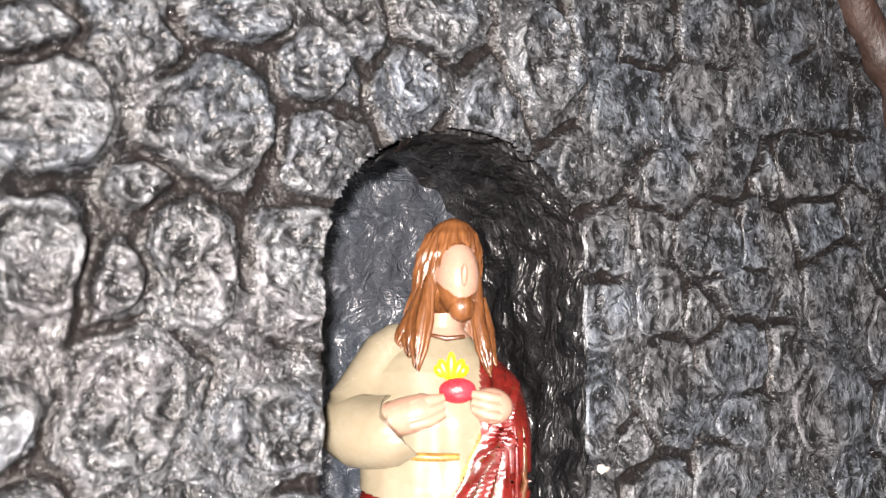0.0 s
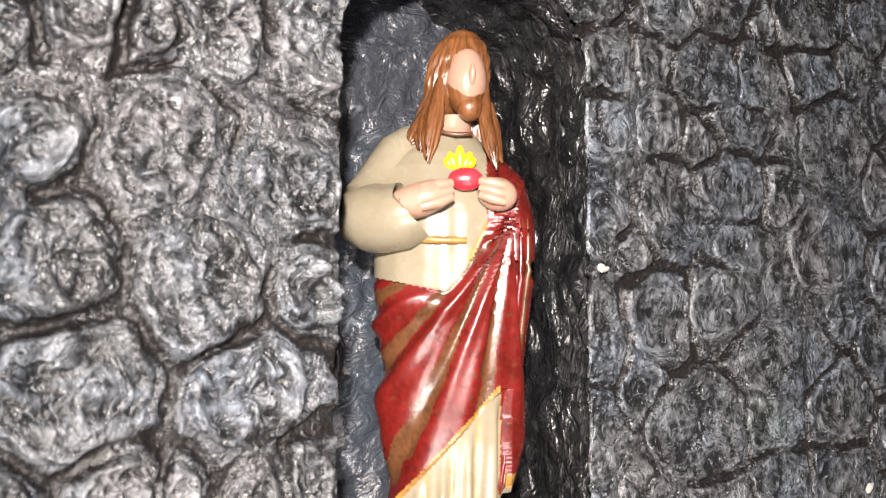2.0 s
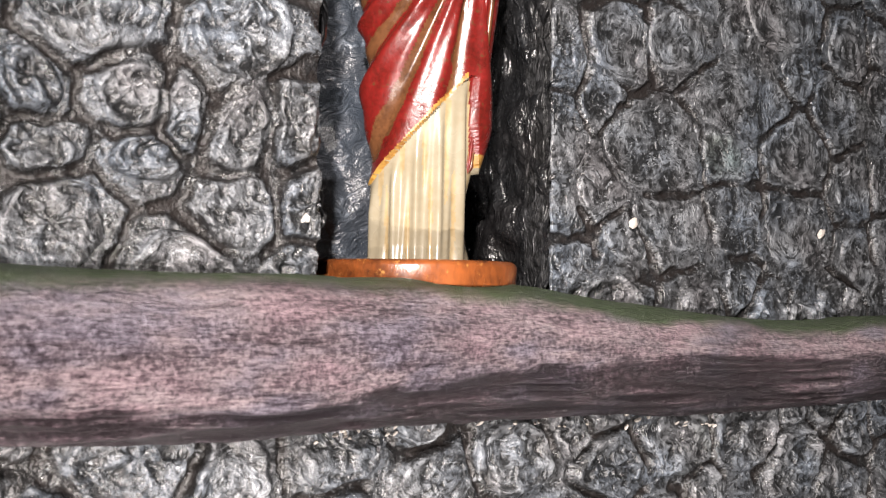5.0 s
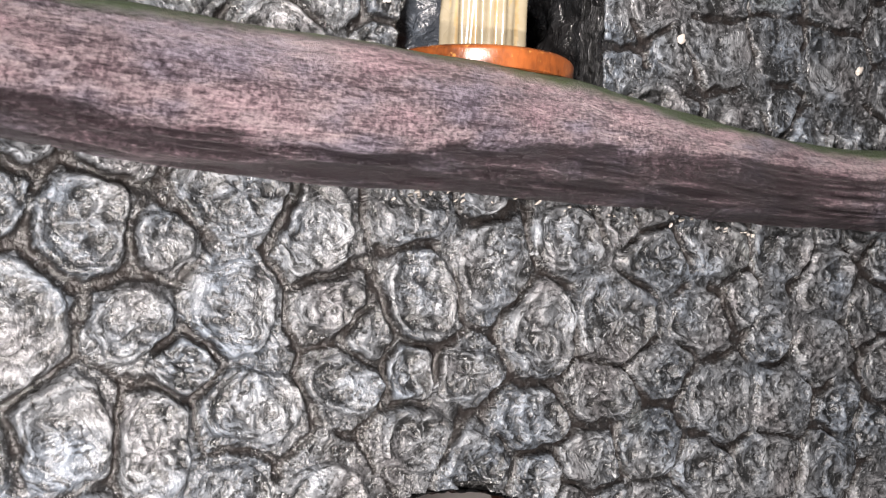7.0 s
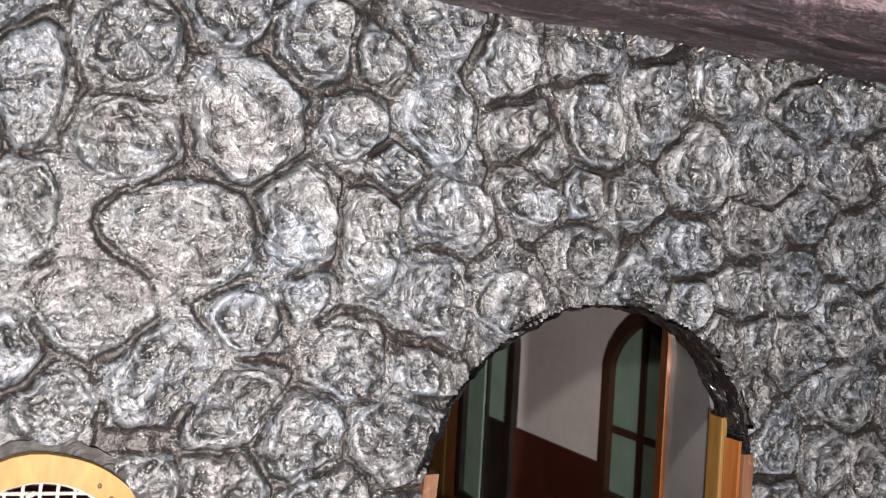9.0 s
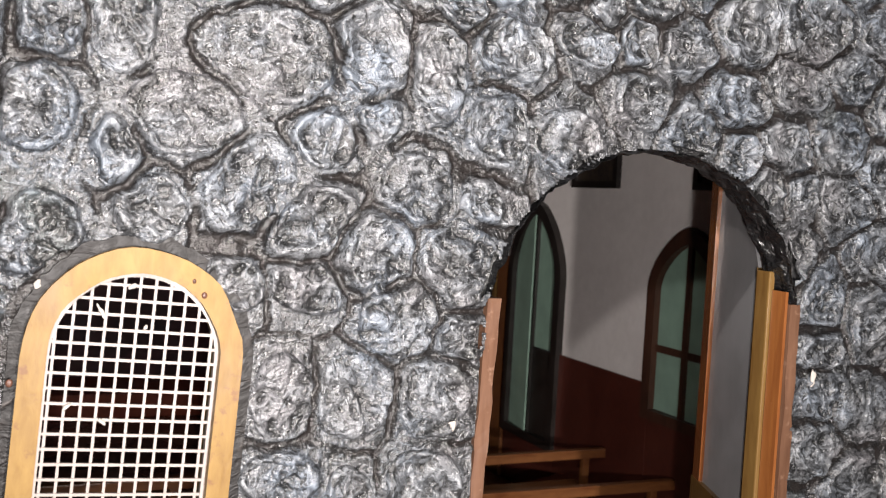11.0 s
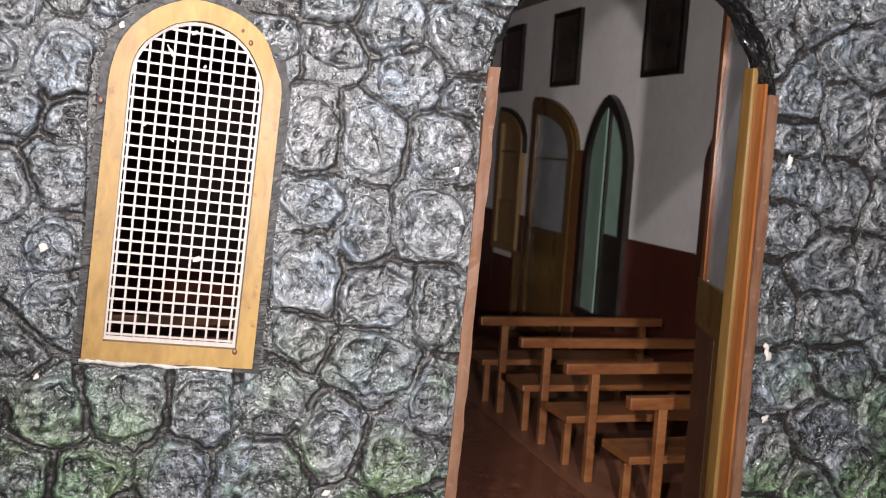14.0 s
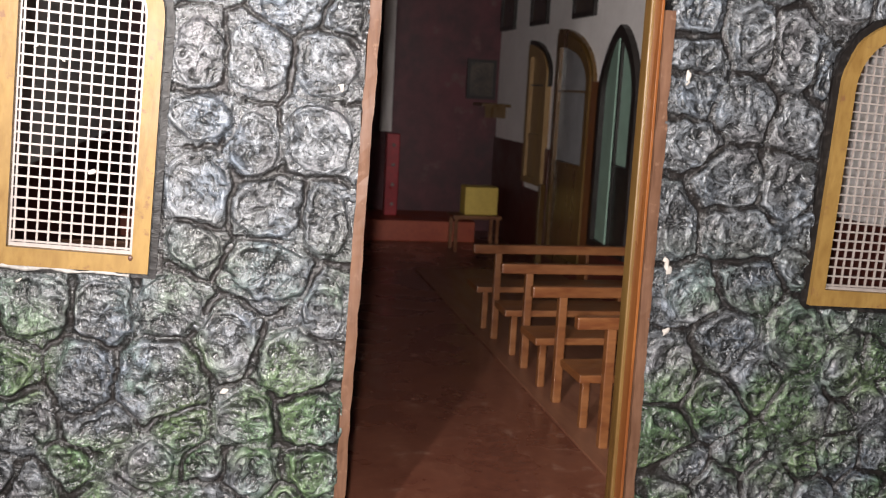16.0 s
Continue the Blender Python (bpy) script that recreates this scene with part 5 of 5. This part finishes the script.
# ---- the figurine in the niche: one plain mesh ----
def build_figurine():
    mats = [CREAM, ROBE_RED, HAIR, SKIN, GOLD, FLAME, HEART, BASE_WOOD, ANTIQUE, CREAM_WASH]
    cream, red, hair, skin, gold, flame, heart, wood, wash, tan = range(10)
    bm = bmesh.new()

    def paint(faces, index):
        for f in faces:
            f.material_index = index

    def grow(call):
        before = set(bm.faces)
        call()
        return set(bm.faces) - before

    # u to the right, v to the back, z up, in millimetres above the base's underside
    levels = [(6, 0.7, 13.4, 9.9), (10, 0.6, 12.5, 9.4), (18, 0.6, 12.0, 9.0), (28, 1.6, 12.8, 9.0), (40, 2.7, 14.6, 9.6), (52, 2.8, 15.2, 10.2), (64, 2.9, 15.5, 10.6),
              (72, 2.9, 16.0, 10.8), (78, 2.6, 16.4, 10.6), (84, 2.0, 17.0, 10.6), (90, 1.8, 17.4, 10.6), (96, 1.0, 16.8, 10.0), (101, 0.6, 14.8, 8.8), (104, 1.0, 12.2, 7.6), (107, 2.0, 8.0, 5.8), (110, 3.0, 4.4, 4.2), (113, 3.4, 4.0, 4.0)]
    zs = np.linspace(5.5, 113, 340)
    cu, au, av = (np.interp(zs, [l[0] for l in levels], [l[k] for l in levels]) for k in (1, 2, 3))
    n = 190
    rows = []
    for z, c, a, b in zip(zs, cu, au, av):
        row = []
        for k in range(n):
            w = 2 * math.pi * k / n
            u, v = c + a * math.cos(w), b * math.sin(w)
            front = v < 2
            hem = 23.6 + 1.08 * (min(u, 13.5) + 12.8)
            top = 76.4 - 0.21 * (u + 15) + 0.62 * max(0.0, u - 1) ** 1.45
            d = 0.0
            if z < hem and u < 14.5:
                d = (0.62 * math.sin(1.15 * u + 0.03 * z) + 0.35 * math.sin(2.3 * u - 0.05 * z + 1)) * min(1.0, (hem - z) / 8)
            elif z < top:
                phi = math.atan2(88 - z, 15 - u)
                d = 1.1 * math.sin(21 * phi + 0.4 * math.sin(0.09 * z)) + 0.45 * math.sin(47 * phi + 1) + 0.9
                d = d * min(1.0, (top - z) / 6) + 1.5 * math.exp(-((top - z - 3.2) / 2.6) ** 2)
            elif u > 9 and z < 102:
                d = (0.6 * math.sin(1.9 * u + 0.05 * z) + 0.8) * min(1.0, (u - 9) / 2.5)
            elif z < 92:
                d = 0.10 * math.sin(1.3 * u) + 0.08 * math.sin(0.7 * u + 2)
            if z >= top and z < 83 and front:
                d += 0.9 * min(1.0, max(0.0, (83 - z) / 6))
            s = 1 + d / max(a, b)
            row.append(bm.verts.new((c + (u - c) * s, v * s, z)))
        rows.append(row)
    for r0, r1 in zip(rows, rows[1:]):
        for k in range(n):
            f = bm.faces.new((r0[k], r0[(k + 1) % n], r1[(k + 1) % n], r1[k]))
            u, v, z = f.calc_center_median()
            hem = 23.6 + 1.08 * (u + 12.8)
            top = 76.4 - 0.21 * (u + 15) + 0.62 * max(0.0, u - 1) ** 1.45
            index = cream
            if z > 108:
                index = skin
            elif u > 13.5 and z > 30 or u > 10.5 and 84 < z < 106:
                index = gold if z < 33 else red
            elif hem < z < top:
                index = gold if z - hem < 1.3 else red
                phi = math.atan2(88 - z, 15 - u)
                if index == red and math.sin(21 * phi + 0.4 * math.sin(0.09 * z)) + 0.3 * noise.noise((u * 0.4, v * 0.4, z * 0.15)) < -0.62:
                    index = wash
            elif top <= z < top + 2.0 and u > 6 and z < 92:
                index = gold
            if index == cream and z < hem and math.sin(1.15 * u + 0.03 * z) + 0.5 * math.sin(2.3 * u - 0.05 * z + 1) + 0.5 * noise.noise((u * 0.5, v * 0.5, z * 0.06)) < -0.75:
                index = tan
            if z < 6.6 and index == cream:
                index = wash
            f.material_index = index
    bm.faces.new(rows[0])
    bm.faces.new(rows[-1])

    # sleeve, cuff and hand on one side, cloaked arm and hand on the other
    arm = [(-3, 0.5, 108), (-6, 0, 106.6), (-9, -0.5, 104.2), (-11.3, -1.2, 100.6), (-13.2, -2, 97), (-14.8, -3, 93.6), (-15.7, -4.2, 90.8), (-15.2, -5.8, 89.6), (-13.8, -7.4, 89.1), (-11.6, -9.0, 89.0), (-9.2, -10.3, 89.2), (-7.4, -11, 89.5), (-7.0, -11.1, 89.6), (-7.3, -11, 89.6)]
    paint(grow(lambda: add_tube(bm, arm, [3.6, 4.8, 5.4, 5.5, 5.9, 6.7, 7.4, 7.7, 7.7, 7.5, 7.3, 7.2, 6.8, 5.2], 40)), cream)
    paint(grow(lambda: add_tube(bm, [(-8.0, -11, 91.6), (-4, -12.6, 92.8), (-0.6, -13.2, 94.0), (2.0, -12.8, 95.0)], [3.7, 3.8, 3.4, 1.6], 20)), skin)
    for k in range(3):
        paint(grow(lambda: add_tube(bm, [(-4.0, -15.6 + 0.5 * k, 90.9 + 2.1 * k), (0.0, -15.6 + 0.5 * k, 91.9 + 1.9 * k), (2.6, -14.4 + 0.4 * k, 93.2 + 1.5 * k)], [1.0, 1.3, 0.9], 12)), skin)
    fall = [(10, 1, 101), (15.0, 0, 96), (16.8, -2, 88), (17.0, -2.6, 78), (15.9, -2.6, 66), (14.8, -2.4, 52), (13.9, -2.0, 38), (13.2, -2.0, 30), (13.0, -2.0, 28)]
    thick = [5.0, 5.2, 4.9, 4.6, 4.1, 3.5, 2.8, 1.6, 0.3]
    zf = np.linspace(100, 28.2, 40)
    def trace(points, z):
        order = sorted(points, key=lambda p: p[2])
        return tuple(float(np.interp(z, [p[2] for p in order], [p[c] for p in order])) for c in (0, 1)) + (z,)
    def swell(z):
        order = sorted(zip([p[2] for p in fall], thick))
        return float(np.interp(z, [o[0] for o in order], [o[1] for o in order]))
    paint(grow(lambda: add_tube(bm, [trace(fall, z) for z in zf], [swell(z) for z in zf], 28)), red)
    for k, tone in ((-0.62, gold), (-0.20, red), (0.25, red), (0.62, wash)):
        path = [(u + k * swell(z) * 0.95, v - math.sqrt(1 - k * k) * swell(z) * 0.96, z) for u, v, z in (trace(fall, z) for z in zf[4:])]
        size = 0.45 if tone == gold else 0.7
        paint(grow(lambda: add_tube(bm, path, [size * min(1.0, 0.25 + 0.12 * i, 0.3 + 0.14 * (35 - i)) for i in range(36)], 10)), tone)
    paint(grow(lambda: add_ball(bm, (12.6, -10.5, 94.2), (4.4, 3.4, 3.7), (0, 12, 0), 20, 14)), skin)
    for k in range(3):
        paint(grow(lambda: add_tube(bm, [(14.0, -13.2, 92.2 + 1.8 * k), (11.2, -13.9, 92.9 + 1.7 * k), (8.6, -12.8, 93.8 + 1.5 * k)], [0.9, 1.2, 0.8], 12)), skin)
    # belt, heart and flame
    paint(grow(lambda: add_tube(bm, [(-6.2, -10.2, 84.6), (-2.3, -11.2, 84.2), (2, -11.5, 84.1), (5.8, -10.9, 84.1)], [0.75, 0.85, 0.85, 0.7], 8)), gold)
    paint(grow(lambda: add_ball(bm, (5.6, -11.2, 97.4), (3.8, 1.9, 2.6), (0, 0, 0), 20, 14)), heart)
    for du, dz, h in ((0, 102.2, 3.0), (-1.5, 101.6, 2.3), (1.5, 101.6, 2.3), (-2.4, 101.2, 1.5), (2.4, 101.2, 1.5)):
        paint(grow(lambda: add_ball(bm, (4.5 + du, -9.0, dz), (1.1, 0.7, h), (0, 16 * du, 0), 10, 8)), flame)
    # head: plain face and beard, hair falling to the shoulders
    hz = np.linspace(103.5, 133.5, 70)
    keys = [(103.5, 3.0, 2.0, 8.0, 4.0), (107, 2.9, 1.8, 8.6, 4.8), (111, 3.0, 1.4, 8.4, 5.6), (114, 3.4, 1.0, 8.0, 6.0), (118, 4.0, 0.7, 7.2, 6.4), (122, 4.4, 0.4, 7.2, 6.8), (126, 4.8, 0.2, 6.8, 6.6), (130, 5.2, 0.2, 5.5, 5.4), (132.4, 5.5, 0.2, 3.2, 3.3), (133.5, 5.6, 0.2, 0.6, 0.7)]
    hu, hv, ha, hb = (np.interp(hz, [k[0] for k in keys], [k[c] for k in keys]) for c in (1, 2, 3, 4))
    def mane():
        loops = []
        for z, u0, v0, a, b in zip(hz, hu, hv, ha, hb):
            loop = []
            for k in range(160):
                w = 2 * math.pi * k / 160
                s = 1 + (0.035 * math.sin(20 * w + 0.22 * z + 1.5 * math.sin(0.3 * z)) + 0.022 * math.sin(47 * w - 0.3 * z)) * min(1, (133.5 - z) / 6)
                v = b * math.sin(w) * s
                if v < 0 and z < 117:
                    v *= max(0.15, 1 - (117 - z) / 5)
                loop.append(bm.verts.new((u0 + a * math.cos(w) * s, v0 + v, z)))
            loops.append(loop)
        for a, b in zip(loops, loops[1:]):
            for k in range(160):
                bm.faces.new((a[k], a[(k + 1) % 160], b[(k + 1) % 160], b[k]))
        bm.faces.new(loops[-1])
    paint(grow(mane), hair)
    face = grow(lambda: add_ball(bm, (6.0, -3.5, 120.6), (4.75, 5.3, 8.0), (0, 0, 12), 72, 72))
    for f in face:
        c = f.calc_center_median()
        f.material_index = hair if c.z < 116.2 + 0.24 * abs(c.x - 7.0) ** 1.6 or c.z > 127.4 - 0.14 * abs(c.x - 6.6) ** 2 else skin
    paint(grow(lambda: add_ball(bm, (7.2, -8.5, 120.8), (0.8, 1.1, 2.5), (14, 0, 12), 14, 12)), skin)
    paint(grow(lambda: add_ball(bm, (6.9, -5.2, 114.2), (2.9, 2.6, 3.0), (14, 0, 12), 24, 16)), hair)
    paint(grow(lambda: add_tube(bm, [(0.2, -6.4, 108.6), (3.6, -7.4, 107.8), (7.4, -6.8, 108.2)], [0.4, 0.55, 0.4], 8)), wash)
    locks = (([(0.4, -4.6, 121), (-0.8, -5.6, 113), (-2.2, -7.4, 107), (-2.8, -8.6, 102.6)], [0.9, 2.0, 1.7, 0.4]),
             ([(-0.6, -2.6, 119), (-2.4, -4.0, 112), (-3.8, -5.6, 107.5), (-4.4, -6.6, 105.0)], [1.2, 2.0, 1.6, 0.4]),
             ([(-1.2, -0.6, 117), (-3.4, -2.4, 111.8), (-5.4, -4.0, 109), (-6.6, -4.8, 107.4)], [1.4, 2.0, 1.5, 0.4]),
             ([(10.4, -3.4, 121), (10.6, -5.0, 112), (11.4, -6.8, 106), (12.2, -7.8, 101.5)], [0.8, 1.4, 1.6, 0.5]),
             ([(11.2, -0.6, 116), (12.4, -2.4, 109), (13.6, -4.6, 103.5)], [1.3, 1.8, 0.6]))
    for path, rad in locks:
        paint(grow(lambda: add_tube(bm, path, rad, 18)), hair)
        for k in range(5):
            w = 2.2 + 0.75 * k
            strand = [(u + 0.92 * q * math.cos(w + 0.3 * i), v + 0.92 * q * math.sin(w + 0.3 * i), z - 0.4 * k) for i, ((u, v, z), q) in enumerate(zip(path, rad))]
            paint(grow(lambda: add_tube(bm, strand, [0.25 + 0.18 * q for q in rad], 8)), hair)
    # turned wooden foot
    ring = [(0.0, 25.2), (0.5, 26.0), (4.8, 26.2), (5.6, 25.8), (6.2, 25.0)]
    def foot():
        loops = [[bm.verts.new((r * math.cos(2 * math.pi * k / 64), r * math.sin(2 * math.pi * k / 64) + 1.0, z)) for k in range(64)] for z, r in ring]
        for a, b in zip(loops, loops[1:]):
            for k in range(64):
                bm.faces.new((a[k], a[(k + 1) % 64], b[(k + 1) % 64], b[k]))
        bm.faces.new(loops[0])
        bm.faces.new(loops[-1])
    paint(grow(foot), wood)
    bmesh.ops.scale(bm, vec=(0.001, 0.001, 0.001), verts=bm.verts)
    mesh = finish("figurine", bm, mats, True)
    mesh.set_sharp_from_angle(angle=radians(50))
    ob = tagged(new("figurine", mesh), "glossy robed figurine in cream and red on a round brown foot", "figurine")
    ob.matrix_world = pose(0.0090, 0.0145, 0.3232, 0, 0, -33)


build_figurine()

# ---- bare plaster chips where the paint has flaked ----
def build_chips():
    rng = random.Random(11)
    spots = [(0.0436, 0.402, 2.0, 0.8), (0.0680, 0.341, 1.8, 1.6), (0.148, 0.3415, 1.6, 1.4), (-0.0722, 0.136, 1.0, 1.8),
             (0.0556, 0.1465, 1.0, 3.2), (0.0540, 0.0755, 1.2, 4.2), (0.0555, 0.0500, 1.8, 1.4), (-0.1098, 0.0280, 1.3, 1.2), (-0.1985, 0.1065, 1.8, 1.2), (-0.094, 0.036, 0.7, 1.8),
             (0.012, 0.2945, 0.9, 0.6), (0.022, 0.2925, 0.6, 0.9), (0.031, 0.2930, 1.1, 0.5), (0.043, 0.2915, 0.7, 0.6), (0.056, 0.2912, 0.5, 0.8), (0.066, 0.2900, 0.9, 0.5), (0.081, 0.2896, 0.6, 0.5),
             (-0.0285, 0.3375, 0.8, 1.2), (-0.0300, 0.3440, 0.5, 0.8), (-0.1932, 0.1869, 1.0, 0.8), (-0.1779, 0.1733, 0.8, 1.3), (-0.1991, 0.0678, 0.9, 0.9), (-0.1771, 0.0676, 0.9, 0.4)]
    for _ in range(34):
        x = rng.uniform(-0.03, 0.10)
        spots.append((x, log_centre(x) - 0.0165 + 0.019 * max(0.0, x) - rng.uniform(0.0, 0.0028), rng.uniform(0.25, 0.8), rng.uniform(0.2, 0.55)))
    for x, z, w, h in spots:
        bm = bmesh.new()
        add_ball(bm, (0, 0, 0), (w / 1150, 0.0007, h / 1150), (0, rng.uniform(-25, 25), 0), 12, 8)
        for v in bm.verts:
            v.co += Vector((1, 0, 1)) * 0.0009 * noise.noise(v.co * 800 + Vector((x * 99, 0, z * 99)))
        ob = part("plaster_chip", bm, CHIP, wall_front, "white bare plaster chip")
        ob.location = (x, -0.0024, z)


build_chips()
build_stones()
